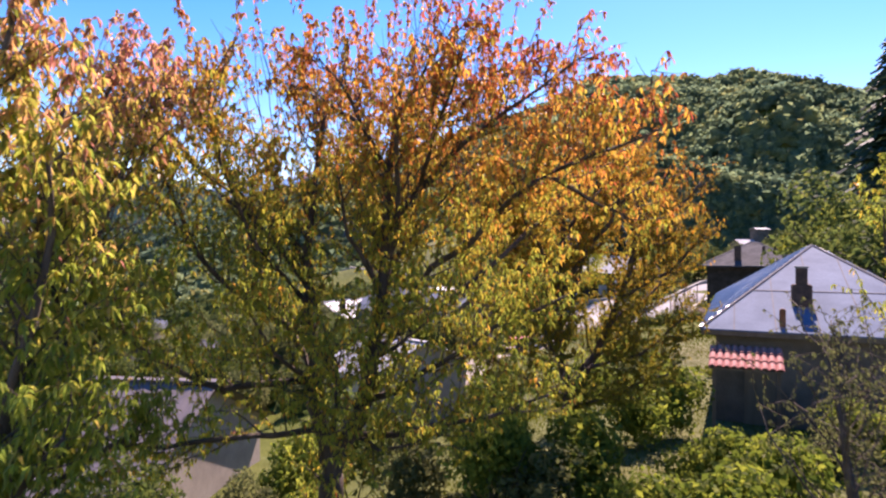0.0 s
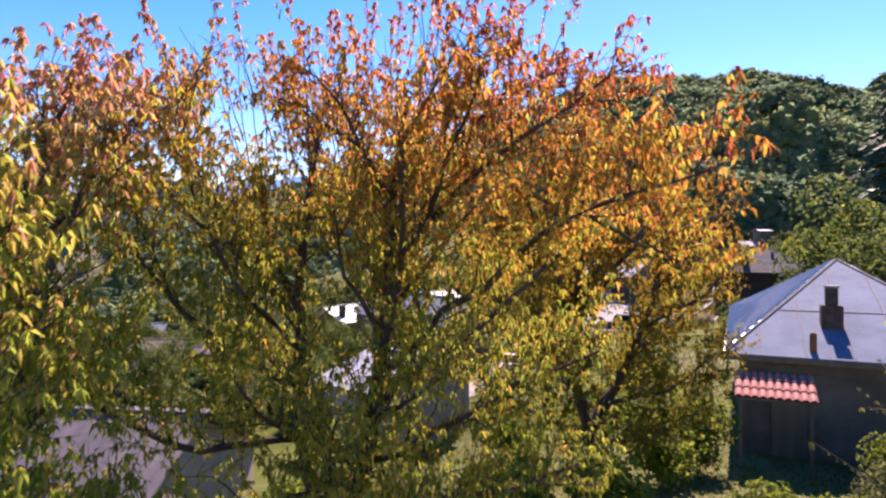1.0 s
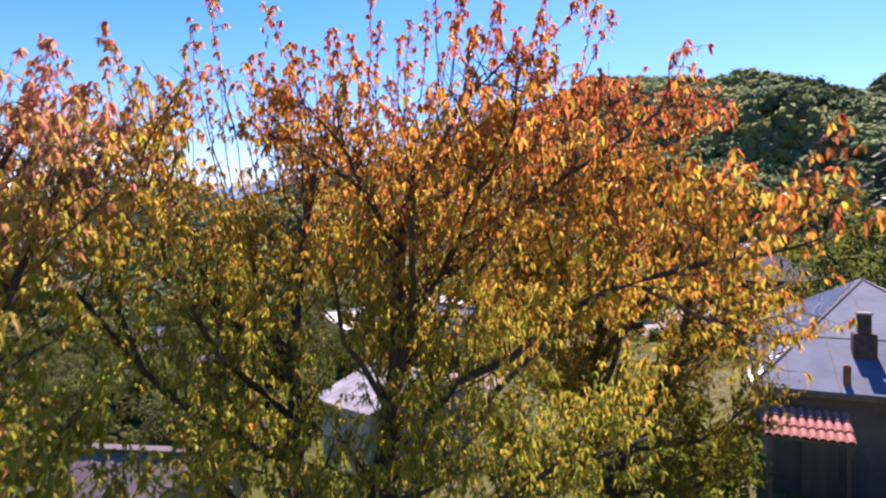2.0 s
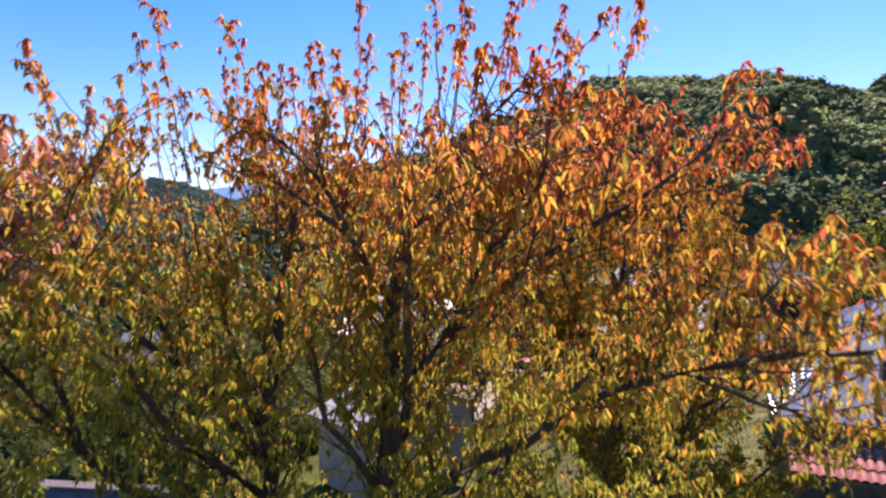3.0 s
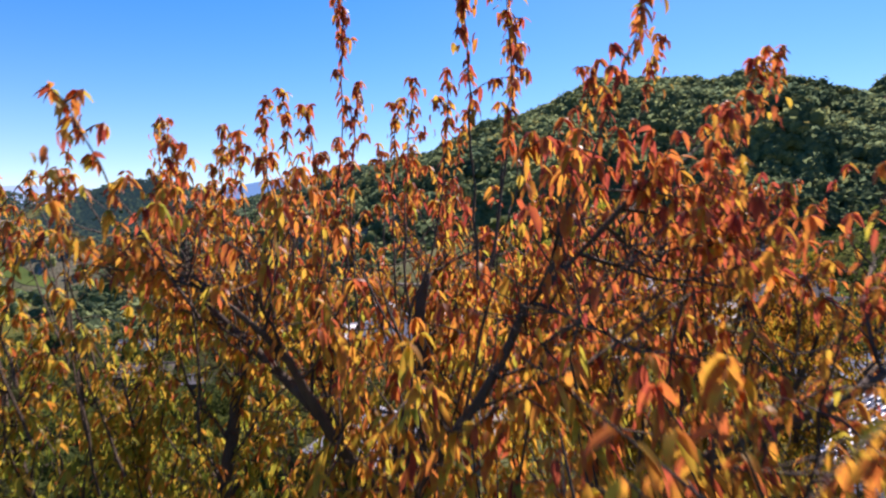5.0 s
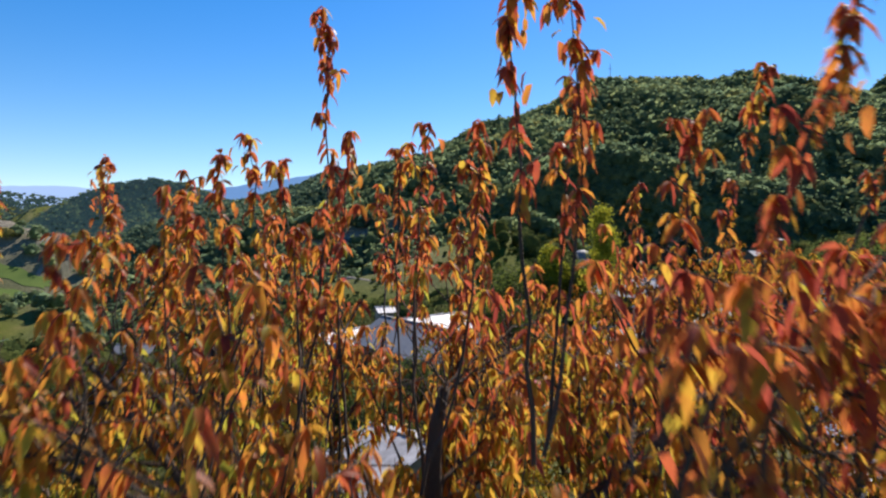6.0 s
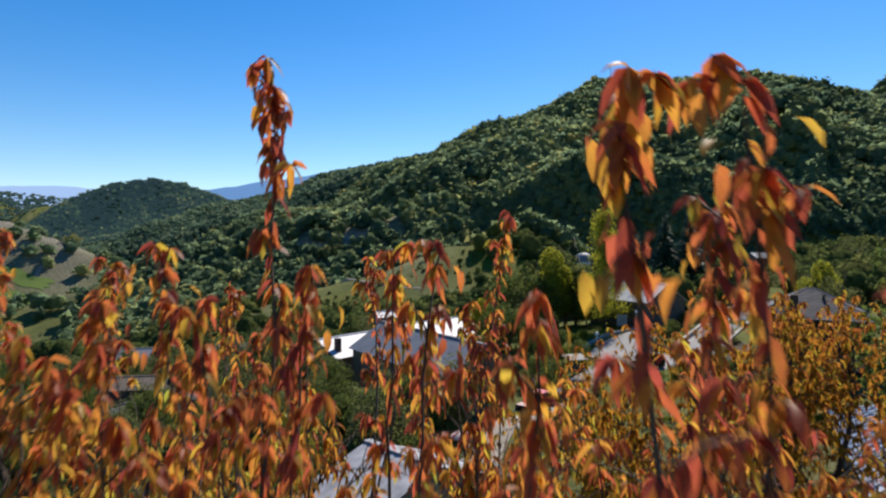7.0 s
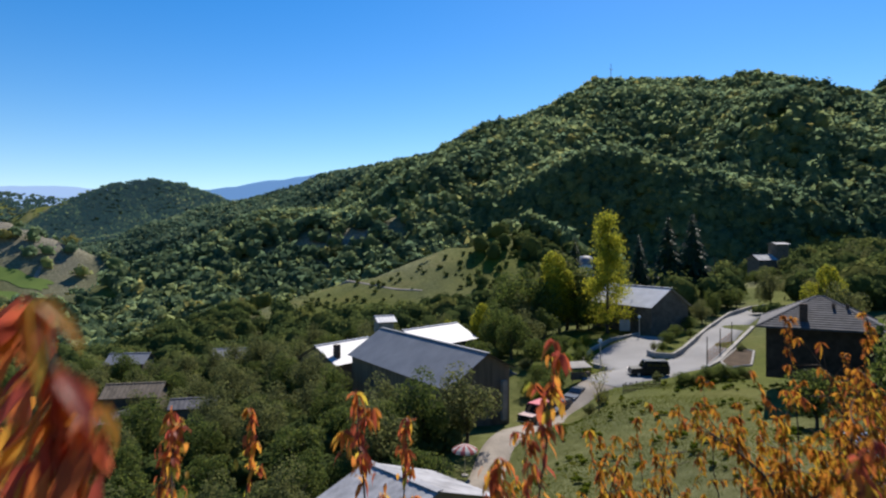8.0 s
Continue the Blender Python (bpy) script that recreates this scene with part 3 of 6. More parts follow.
LOWER_LIMBS = [
    ([(-2.4, 10.7, 8.5), (-3.2, 10.2, 9.1), (-3.9, 9.7, 9.9), (-4.5, 9.3, 10.9)], 0.07, 0.02),
    ([(-2.3, 10.65, 7.7), (-3.6, 10.0, 7.7), (-4.6, 9.4, 8.4), (-5.3, 9.0, 9.2)], 0.07, 0.02),
    ([(-2.38, 10.75, 9.6), (-3.0, 11.2, 10.9), (-3.5, 11.6, 12.0)], 0.05, 0.01),
    ([(-1.4, 10.4, 7.4), (-0.3, 10.0, 8.0), (0.8, 9.4, 8.8), (1.8, 9.0, 9.3)], 0.06, 0.02),
    ([(-1.2, 10.4, 8.2), (0.3, 11.2, 9.2), (1.7, 11.8, 10.4), (2.8, 12.2, 11.4)], 0.07, 0.02),
    ([(-2.4, 10.7, 9.4), (-3.4, 10.6, 10.6), (-4.6, 10.5, 11.9), (-5.5, 10.5, 13.0)], 0.06, 0.01),
]
OUTER_LIMBS = [
    ([(-3.3, 10.6, 10.5), (-4.0, 10.9, 11.8), (-4.6, 11.1, 13.0)], 0.04, 0.01),
    ([(-3.9, 9.7, 9.9), (-4.6, 9.9, 11.3), (-5.0, 10.0, 12.4)], 0.04, 0.01),
    ([(-1.05, 10.3, 9.2), (-1.5, 9.6, 10.2), (-1.6, 9.2, 11.2)], 0.05, 0.01),
    ([(-1.0, 10.3, 9.0), (-1.3, 11.2, 10.2), (-1.6, 11.8, 11.3)], 0.05, 0.01),
    ([(-0.95, 10.3, 9.7), (-0.2, 10.6, 10.6), (0.5, 10.8, 11.4)], 0.05, 0.01),
    ([(-0.9, 10.3, 11.2), (-0.6, 11.4, 12.2), (-0.4, 12.4, 12.9)], 0.04, 0.01),
    ([(-2.25, 10.9, 11.6), (-2.5, 11.8, 12.5), (-2.6, 12.4, 13.0)], 0.04, 0.01),
    ([(0.1, 10.6, 12.2), (0.6, 11.5, 12.7), (0.9, 12.3, 13.0)], 0.04, 0.01),
]
BACK_LIMBS = [
    ([(-1.3, 9.9, 12.0), (-2.2, 10.5, 12.6), (-2.9, 11.0, 13.0)], 0.04, 0.01),
    ([(-1.2, 11.0, 10.0), (-1.6, 12.0, 11.4), (-1.7, 12.9, 12.6)], 0.05, 0.01),
    ([(-0.3, 9.9, 11.0), (0.4, 9.4, 11.7), (1.3, 9.1, 12.3), (2.2, 9.0, 12.9)], 0.05, 0.01),
    ([(-1.2, 10.35, 8.0), (-1.0, 11.4, 9.4), (-0.6, 12.3, 10.8), (-0.4, 12.8, 11.8)], 0.07, 0.02),
    ([(-2.3, 10.65, 7.9), (-3.2, 11.6, 9.0), (-3.9, 12.2, 10.2), (-4.2, 12.5, 11.4)], 0.07, 0.02),
    ([(-2.1, 10.5, 6.9), (-3.0, 9.8, 7.0), (-4.2, 9.2, 7.0), (-5.2, 8.8, 7.4)], 0.06, 0.02),
    ([(-1.9, 10.5, 6.8), (-0.8, 9.8, 7.0), (0.5, 9.3, 7.4), (1.6, 9.2, 7.8)], 0.06, 0.02),
]
SIDE_LIMBS = [
    ([(-1.6, 12.0, 11.3), (-2.0, 12.9, 11.8), (-2.4, 13.7, 12.2)], 0.04, 0.01),
    ([(-0.6, 12.3, 10.8), (-0.4, 13.1, 11.7), (-0.2, 13.7, 12.4)], 0.04, 0.01),
    ([(1.5, 8.2, 10.95), (2.3, 8.7, 10.6), (3.0, 9.1, 10.3)], 0.03, 0.01),
    ([(-2.35, 10.7, 9.0), (-2.9, 9.6, 10.0), (-3.2, 8.8, 11.2), (-3.3, 8.4, 12.2)], 0.05, 0.01),
]
HERO = STEMS + INNER_LIMBS + LOWER_LIMBS + OUTER_LIMBS + BACK_LIMBS + SIDE_LIMBS
TALL_SHOOTS = [
    ((-1.55, 10.3, 12.3), (-1.3, 10.42, 14.83)),
    ((-0.4, 9.4, 12.9), (-0.46, 9.56, 14.58)),
    ((-0.35, 9.5, 12.9), (-0.23, 9.62, 14.63)),
    ((-0.3, 9.7, 12.9), (-0.14, 9.92, 14.4)),
    ((-0.8, 9.9, 12.6), (-0.56, 9.87, 14.15)),
    ((0.5, 10.5, 12.7), (0.95, 10.5, 14.6)),
    ((0.3, 9.2, 13.2), (1.25, 9.5, 14.2)),
    ((-1.7, 10.4, 12.4), (-1.81, 10.79, 14.25)),
    ((-3.1, 11.5, 12.2), (-3.38, 12.1, 14.35)),
    ((-2.4, 11.4, 12.4), (-2.56, 11.8, 14.2)),
    ((0.1, 9.6, 12.8), (0.31, 9.81, 14.22)),
    ((0.4, 9.0, 12.2), (0.66, 8.76, 13.7)),
    ((0.9, 8.7, 11.8), (1.07, 8.19, 13.72)),
    ((-0.5, 9.0, 12.2), (-0.28, 8.4, 13.5)),
    ((-1.8, 9.2, 12.7), (-2.05, 8.5, 13.7)),
    ((-1.15, 10.3, 12.4), (-1.16, 10.36, 14.2)),
]
UPPER_SHOOTS = [
    ((-0.95, 10.9, 12.6), (-0.98, 11.13, 14.32)),
    ((-0.8, 10.3, 12.5), (-0.79, 10.45, 14.27)),
    ((-1.45, 10.3, 12.4), (-1.55, 10.45, 14.1)),
    ((-1.7, 10.2, 12.3), (-1.85, 10.4, 14.1)),
    ((0.7, 11.9, 12.4), (0.79, 12.14, 14.15)),
    ((-3.0, 12.4, 12.2), (-3.08, 12.9, 14.2)),
    ((-4.2, 12.0, 12.0), (-4.5, 12.5, 14.3)),
    ((1.4, 10.7, 13.2), (1.9, 10.7, 14.5)),
    ((-0.1, 9.0, 12.9), (0.35, 8.9, 14.3)),
    ((-2.62, 11.25, 12.56), (-3.1, 11.6, 14.24)),
    ((-3.3, 10.8, 11.6), (-3.6, 10.9, 13.7)),
    ((-3.8, 10.4, 11.6), (-3.95, 10.3, 13.5)),
    ((-3.0, 10.3, 11.8), (-3.15, 10.2, 13.6)),
    ((-2.6, 11.2, 12.0), (-2.75, 11.1, 13.9)),
    ((-4.5, 10.8, 12.0), (-4.55, 10.9, 13.8)),
    ((-4.98, 10.52, 12.46), (-5.6, 10.5, 14.1)),
]

BACK_SHOOTS = [
    ((-2.27, 12.68, 12.1), (-2.4, 13.2, 13.95)),
    ((-1.72, 12.44, 12.88), (-1.76, 12.9, 13.3)),
    ((-1.16, 11.76, 12.79), (-1.28, 12.75, 14.2)),
    ((-0.59, 11.96, 12.64), (-0.36, 12.4, 14.5)),
    ((-0.65, 12.12, 12.45), (-0.62, 12.6, 13.9)),
    ((-2.01, 12.2, 12.72), (-2.3, 13.0, 13.95)),
    ((-2.77, 12.2, 12.27), (-3.0, 12.6, 13.8)),
    ((-2.4, 13.6, 12.0), (-2.7, 13.9, 13.75)),
    ((-2.1, 13.6, 12.1), (-2.16, 13.9, 13.8)),
    ((-1.3, 13.4, 12.3), (-1.1, 13.8, 13.75)),
    ((-0.3, 13.6, 12.3), (-0.29, 13.9, 13.7)),
]


def more_shoots(count):
    """Shorter upright shoots spread over the rest of the crown."""
    out = []
    while len(out) < count:
        x, y = rng.uniform(-5.8, 2.6), rng.uniform(8.6, 12.4)
        tip = np.array([x, y, 13.85 - 0.1 * abs(x + 1.2) + rng.normal(0, 0.2)])
        if math.hypot((x + 1.4) / 4.4, (y - 11.0) / 3.0) < 1 and clear_of_path(tip[None], 0.8)[0] and math.hypot(x + 0.8, y - 9.6) > 0.9:
            lean = rng.uniform(0.1, 0.22)
            out.append(((x - lean * (x + 1.2), y - lean * (y - 11.0), tip[2] - rng.uniform(1.3, 1.8)), tuple(tip)))
    return out


SHOOTS = TALL_SHOOTS + UPPER_SHOOTS + BACK_SHOOTS + more_shoots(28)
hero = fruit_tree("cherry_tree", HERO, SHOOTS, 0.07, cherry_ripe, "tall cherry tree turning red, orange and yellow-green in autumn", 0.165, 0.036, hero_leaves, top=13.45)
single_leaves(hero, [b for a, b in TALL_SHOOTS[1:] + UPPER_SHOOTS + BACK_SHOOTS if -3.6 < b[0] < 2.3 and clear_of_path(np.array([b]))[0]], 14, 0.062)
# higher tint darkens this cluster, putting its leaves' mutual shade into their colour
single_leaves(hero, [(-1.3, 10.42, 14.83)], 56, 0.062, 0.024, 0.5)
GOLD_STEMS = [
    ([(3.4, 16.2, 3.8), (3.4, 16.2, 6.2)], 0.2, 0.16),
    ([(3.4, 16.2, 6.2), (3.0, 15.9, 8.6), (3.1, 15.6, 11.0), (3.2, 15.5, 13.2)], 0.13, 0.02),
    ([(3.4, 16.2, 6.2), (4.4, 15.9, 8.2), (5.0, 15.7, 10.4), (5.0, 15.8, 12.3)], 0.11, 0.02),
    ([(3.2, 16.0, 7.4), (2.0, 15.6, 9.2), (1.4, 15.2, 11.2)], 0.09, 0.02),
    ([(3.1, 15.8, 9.0), (4.0, 14.6, 10.6), (4.2, 13.9, 12.0)], 0.07, 0.02),
    ([(4.5, 15.9, 8.6), (5.6, 15.2, 9.4), (6.4, 14.9, 10.4)], 0.06, 0.02),
    ([(3.3, 16.1, 6.8), (2.6, 14.8, 7.6), (2.2, 13.8, 8.8)], 0.06, 0.02),
]
GOLD_LIMBS = [
    ([(3.1, 15.9, 8.2), (3.9, 16.8, 10.0), (4.1, 17.4, 11.8)], 0.07, 0.02),
    ([(4.8, 15.8, 9.6), (6.0, 15.9, 10.9), (6.8, 16.0, 11.8)], 0.06, 0.02),
    ([(3.0, 15.8, 9.4), (2.0, 14.7, 10.6), (1.6, 14.2, 11.7)], 0.06, 0.02),
    ([(3.2, 16.1, 7.6), (1.6, 16.2, 9.6), (0.7, 16.3, 11.2)], 0.07, 0.02),
    ([(3.1, 15.8, 9.0), (2.0, 16.2, 10.8), (1.4, 16.4, 12.2)], 0.06, 0.02),
    ([(3.1, 15.6, 11.0), (2.4, 15.2, 12.0), (2.0, 15.0, 12.8)], 0.05, 0.01),
    ([(3.2, 15.7, 10.5), (4.2, 16.0, 12.0), (4.4, 16.2, 13.0)], 0.05, 0.01),
    ([(2.0, 16.2, 10.6), (1.0, 15.4, 11.6), (0.4, 15.0, 12.2)], 0.04, 0.01),
]
GOLD_SIDES = [
    ([(3.6, 16.1, 6.8), (4.8, 14.9, 7.4), (5.6, 14.2, 8.4)], 0.06, 0.02),
    ([(3.4, 16.2, 6.0), (1.8, 15.2, 6.9), (0.6, 14.8, 7.8)], 0.06, 0.02),
    ([(3.4, 16.1, 6.4), (4.8, 16.9, 7.6), (5.8, 17.3, 8.8)], 0.06, 0.02),
    ([(3.2, 16.0, 7.0), (1.8, 16.8, 8.2), (0.7, 17.2, 9.4)], 0.06, 0.02),
    ([(4.4, 15.9, 8.2), (5.6, 16.4, 8.8), (6.6, 16.6, 9.6)], 0.05, 0.02),
    ([(3.4, 16.2, 5.8), (4.4, 15.2, 6.4), (5.4, 14.6, 7.0)], 0.05, 0.02),
]
GOLD = GOLD_STEMS + GOLD_LIMBS + GOLD_SIDES
GOLD_SHOOTS = [
    ((3.2, 15.5, 12.6), (3.1, 15.4, 14.3)),
    ((4.9, 15.8, 12.0), (4.7, 15.7, 13.6)),
    ((4.2, 14.0, 11.8), (4.1, 13.8, 13.5)),
    ((1.5, 15.2, 11.0), (1.3, 15.1, 12.5)),
    ((2.6, 15.8, 11), (2.4, 15.7, 13)),
    ((4.1, 17.3, 11.4), (4.2, 17.4, 13.6)),
    ((5.4, 15.8, 11.6), (5.5, 15.7, 13.2)),
    ((3.6, 14.5, 11.2), (3.4, 14.4, 13.0)),
    ((2.1, 14.7, 10.8), (2.2, 14.6, 12.7)),
    ((6.2, 15.9, 11.2), (6.3, 15.9, 12.7)),
    ((1.28, 16.11, 10.9), (0.8, 16.2, 12.9)),
    ((1.6, 16.11, 10.86), (1.2, 16.2, 13.1)),
    ((2.16, 16.11, 11.29), (1.9, 16.2, 13.55)),
    ((2.48, 16.11, 11.49), (2.3, 16.2, 13.3)),
    ((2.88, 16.11, 12.23), (2.8, 16.2, 14.2)),
]


def gold_leaves(p):
    """Clumps with gaps; the outermost twigs on the house's side are nearly bare."""
    lump = np.array([noise.noise((x * 1.3 + 9, y * 1.3, z * 1.0)) for x, y, z in p])
    return (lump > np.interp(p[:, 2], [8, 11.5, 13], [-0.6, -0.3, -0.32])) & (rng.uniform(0, 1, len(p)) < np.interp(p[:, 0], [5.7, 6.7], [1.0, 0.2]))


fruit_tree("cherry_tree", GOLD, GOLD_SHOOTS, 0.068, lambda p: 0.38 + 0.09 * (p[:, 2] - 10.5), "cherry tree with golden yellow-green autumn leaves on a slope", 0.15, 0.026, gold_leaves, light=True, leaf=M_GOLDLEAF)
LEFT_STEMS = [
    ([(-5.6, 7.4, 3.6), (-5.6, 7.4, 6.0)], 0.2, 0.16),
    ([(-5.6, 7.4, 6.0), (-5.2, 7.6, 8.5), (-5.0, 8.2, 10.8), (-4.75, 9.0, 12.6)], 0.13, 0.02),
    ([(-5.6, 7.4, 6.0), (-4.7, 6.4, 7.6), (-4.0, 5.9, 9.2), (-3.7, 5.7, 10.9)], 0.1, 0.02),
    ([(-5.5, 7.3, 7.0), (-5.5, 6.4, 9.0), (-4.6, 5.9, 11.0), (-4.0, 5.7, 12.2)], 0.09, 0.02),
    ([(-5.3, 7.5, 8.2), (-5.3, 8.8, 10.2), (-5.4, 9.8, 12.2)], 0.08, 0.02),
    ([(-5.1, 7.8, 9.2), (-4.4, 8.2, 10.8), (-3.95, 8.5, 12.2)], 0.07, 0.02),
    ([(-5.5, 7.2, 6.6), (-4.5, 6.1, 7.2), (-3.6, 5.8, 8.2)], 0.07, 0.02),
]
LEFT_LIMBS = [
    ([(-5.4, 7.4, 7.2), (-4.6, 7.2, 8.6), (-4.1, 7.3, 9.8)], 0.06, 0.02),
    ([(-5.3, 7.6, 8.0), (-4.8, 8.6, 8.8), (-4.4, 9.2, 9.4)], 0.06, 0.02),
    ([(-5.5, 7.4, 6.4), (-4.7, 7.8, 7.2), (-3.9, 8.2, 7.6)], 0.06, 0.02),
    ([(-5.2, 7.4, 9.0), (-4.5, 6.8, 10.4), (-4.2, 6.8, 11.6)], 0.06, 0.02),
    ([(-5.5, 7.3, 6.2), (-4.6, 6.6, 6.4), (-3.8, 6.4, 6.8)], 0.06, 0.02),
    ([(-5.1, 7.9, 10.0), (-4.6, 9.0, 11.4), (-4.3, 9.6, 12.4)], 0.05, 0.02),
]
LEFT = LEFT_STEMS + LEFT_LIMBS
LEFT_SHOOTS = [((-4.75, 8.9, 12.4), (-4.6, 9.13, 13.6)), ((-4.9, 8.6, 11.8), (-5.0, 9.2, 13.5)), ((-5.4, 9.6, 11.9), (-5.27, 10.1, 13.2)), ((-4.0, 8.4, 11.9), (-3.84, 8.54, 12.95)), ((-4.1, 5.8, 11.6), (-3.75, 5.7, 12.5)),
               ((-4.3, 9.5, 12.2), (-4.08, 10.19, 13.35)), ((-4.2, 5.8, 11.8), (-4.4, 5.5, 13.1)), ((-4.2, 6.8, 11.4), (-4.0, 6.9, 12.6))]


def left_leaves(p):
    """Loose clumps, airy towards the top."""
    lump = np.array([noise.noise((x * 2.0 + 4, y * 2.0, z * 1.5)) for x, y, z in p])
    return lump > np.where(p[:, 1] < 7.3, -0.45, np.interp(p[:, 2], [7, 10, 12, 13], [-0.35, -0.2, 0.0, -0.1]))


fruit_tree("cherry_tree", LEFT, LEFT_SHOOTS, 0.095, lambda p: np.interp(p[:, 2], [8.0, 10.0, 11.5, 13.0], [0.2, 0.42, 0.62, 0.95]), "leafy cherry tree, green below and turning pink at the top", 0.17, 0.05, left_leaves, light=True, leaf=M_LEFTLEAF)


def tuft_crown(count, size, rx, rz, lobes=7, shell=0.35):
    """Leaf quads round several lobes of a crown, whose middle is at the origin."""
    cen = rng.normal(0, 1, (lobes, 3))
    cen /= np.linalg.norm(cen, axis=1)[:, None]
    cen *= rng.uniform(0.35, 0.75, (lobes, 1)) * np.array([rx, rx, rz])
    rad = rng.uniform(0.35, 0.6, lobes)
    which = rng.integers(0, lobes, count)
    d = rng.normal(0, 1, (count, 3))
    d /= np.linalg.norm(d, axis=1)[:, None]
    p = cen[which] + d * (rad[which] * (1 - shell * rng.uniform(0, 1, count) ** 2))[:, None] * np.array([rx, rx, rz])
    a = np.cross(d + rng.normal(0, 0.5, (count, 3)), rng.normal(0, 1, (count, 3)))
    a /= np.linalg.norm(a, axis=1)[:, None]
    b = np.cross(d + rng.normal(0, 0.6, (count, 3)), a)
    b /= np.linalg.norm(b, axis=1)[:, None]
    s = size * rng.uniform(0.6, 1.3, (count, 1))
    quad = np.stack([p - a * s * 0.5, p + b * s * 0.32 + d * s * 0.1, p + a * s * 0.6, p - b * s * 0.32 + d * s * 0.1], 1)
    return quad.reshape(-1, 3), np.arange(count * 4).reshape(-1, 4)


def round_tree(name, height, width, count, leaf, mat, label, trunk=0.25, lobes=8):
    """A broad-leaved tree at the origin with a forked trunk and a lobed, open crown."""
    tree = thing(name, Matrix(), label, "tree")
    cz, rz = height * 0.54, height * 0.47
    wood = [taper(bend((0, 0, -0.6), (0.1, 0, cz), 5, 0.03), trunk, trunk * 0.4)]
    for k in range(6):
        a, z = k * 1.05 + rng.uniform(0, 0.5), height * rng.uniform(0.18, 0.4)
        wood.append(taper(bend((0, 0, z), (math.cos(a) * width * 0.34, math.sin(a) * width * 0.34, cz + rz * rng.uniform(0, 0.5)), 4, 0.06), trunk * 0.45, 0.02))
    v, f = tubes(wood, 7)
    piece("trunk", mesh("trunk", v, f, M_BARK, True), tree)
    v, f = tuft_crown(count, leaf, width / 2, rz, lobes)
    piece("crown", mesh("crown", v + np.array([0, 0, cz]), f, mat), tree)
    return tree


def conifer(name, height, width, mat, label, tiers=26):
    tree = thing(name, Matrix(), label, "tree")
    piece("trunk", mesh("trunk", *tubes([taper(bend((0, 0, -0.6), (0, 0, height), 6, 0.004), 0.02 * height + 0.05, 0.02)], 7), M_BARK, True), tree)
    verts, faces = [], []
    for i in range(tiers):
        t = (i + 0.5) / tiers
        z, r = height * (0.08 + 0.92 * t), width / 2 * (1 - t) ** 0.85 + 0.12
        for k in range(int(7 + 7 * (1 - t))):
            a, rr = rng.uniform(0, 6.28), r * rng.uniform(0.7, 1.1)
            d, s = np.array([math.cos(a), math.sin(a), 0]), np.array([-math.sin(a), math.cos(a), 0])
            for q in range(4):
                u0, u1 = q / 4, (q + 1) / 4 + 0.1
                drop = lambda u: np.array([0, 0, -0.38 * rr * u * u + rng.uniform(-0.05, 0.05)])
                w = (0.34 * rr + 0.1) * (1 - 0.65 * u0) * 0.5
                p0, p1 = np.array([0, 0, z]) + d * rr * u0 + drop(u0), np.array([0, 0, z]) + d * rr * u1 + drop(u1)
                n = len(verts)
                sag = np.array([0, 0, -w * rng.uniform(0.2, 0.9)])
                verts += [p0 - s * w * 0.4, p0 + s * w * 0.4, p1 + s * w + sag, p1 + d * w, p1 - s * w + sag]
                faces.append((n, n + 1, n + 2, n + 3, n + 4))
    piece("crown", mesh("crown", np.array(verts), faces, mat), tree)
    return tree


def cone_tree(name, height, width, count, leaf, mat, label):
    """A pointed, open tree with ragged tiers of soft foliage."""
    tree = thing(name, Matrix(), label, "tree")
    wood = [taper(bend((0, 0, -0.6), (0, 0, height * 0.98), 6, 0.01), 0.28, 0.03)]
    v, n = [], 0
    p = []
    for k in range(46):
        z = height * (0.12 + 0.86 * rng.uniform() ** 1.1)
        reach = width / 2 * (1.02 - z / height) ** 0.8 * rng.uniform(0.6, 1.15)
        a = rng.uniform(0, 6.28)
        tip = Vector((math.cos(a) * reach, math.sin(a) * reach, z + 0.12 * reach))
        wood.append(taper(bend((0, 0, z - 0.15 * reach), tip, 3, 0.05), 0.06, 0.012))
        t = rng.uniform(0.25, 1.05, count // 46) ** 0.8
        q = np.array([[0, 0, z - 0.15 * reach]]) * (1 - t[:, None]) + np.array(tip)[None] * t[:, None]
        p.append(q + rng.normal(0, 0.2 + 0.05 * width, q.shape) * np.array([1, 1, 0.7]))
    p = np.vstack(p)
    n = len(p)
    a, b = rng.normal(0, 1, (n, 3)), rng.normal(0, 1, (n, 3))
    a /= np.linalg.norm(a, axis=1)[:, None]
    b = np.cross(a, b)
    b /= np.linalg.norm(b, axis=1)[:, None]
    s = leaf * rng.uniform(0.6, 1.3, (n, 1))
    quad = np.stack([p - a * s * 0.5, p + b * s * 0.3, p + a * s * 0.6, p - b * s * 0.3], 1).reshape(-1, 3)
    piece("trunk", mesh("trunk", *tubes(wood, 7), M_BARK, True), tree)
    piece("crown", mesh("crown", quad, np.arange(4 * n).reshape(-1, 4), mat), tree)
    return tree


def plant(ob, x, y, turn=0.0, scale=1.0, first=False, sink=0.0):
    m = Matrix.Translation((x, y, ground_z(x, y) - sink)) @ Matrix.Rotation(turn, 4, "Z") @ Matrix.Diagonal((scale, scale, scale * rng.uniform(0.9, 1.12), 1))
    if first:
        ob.matrix_world = m
        return ob
    c = copy_thing(ob, Matrix())
    c.matrix_world = m
    return c


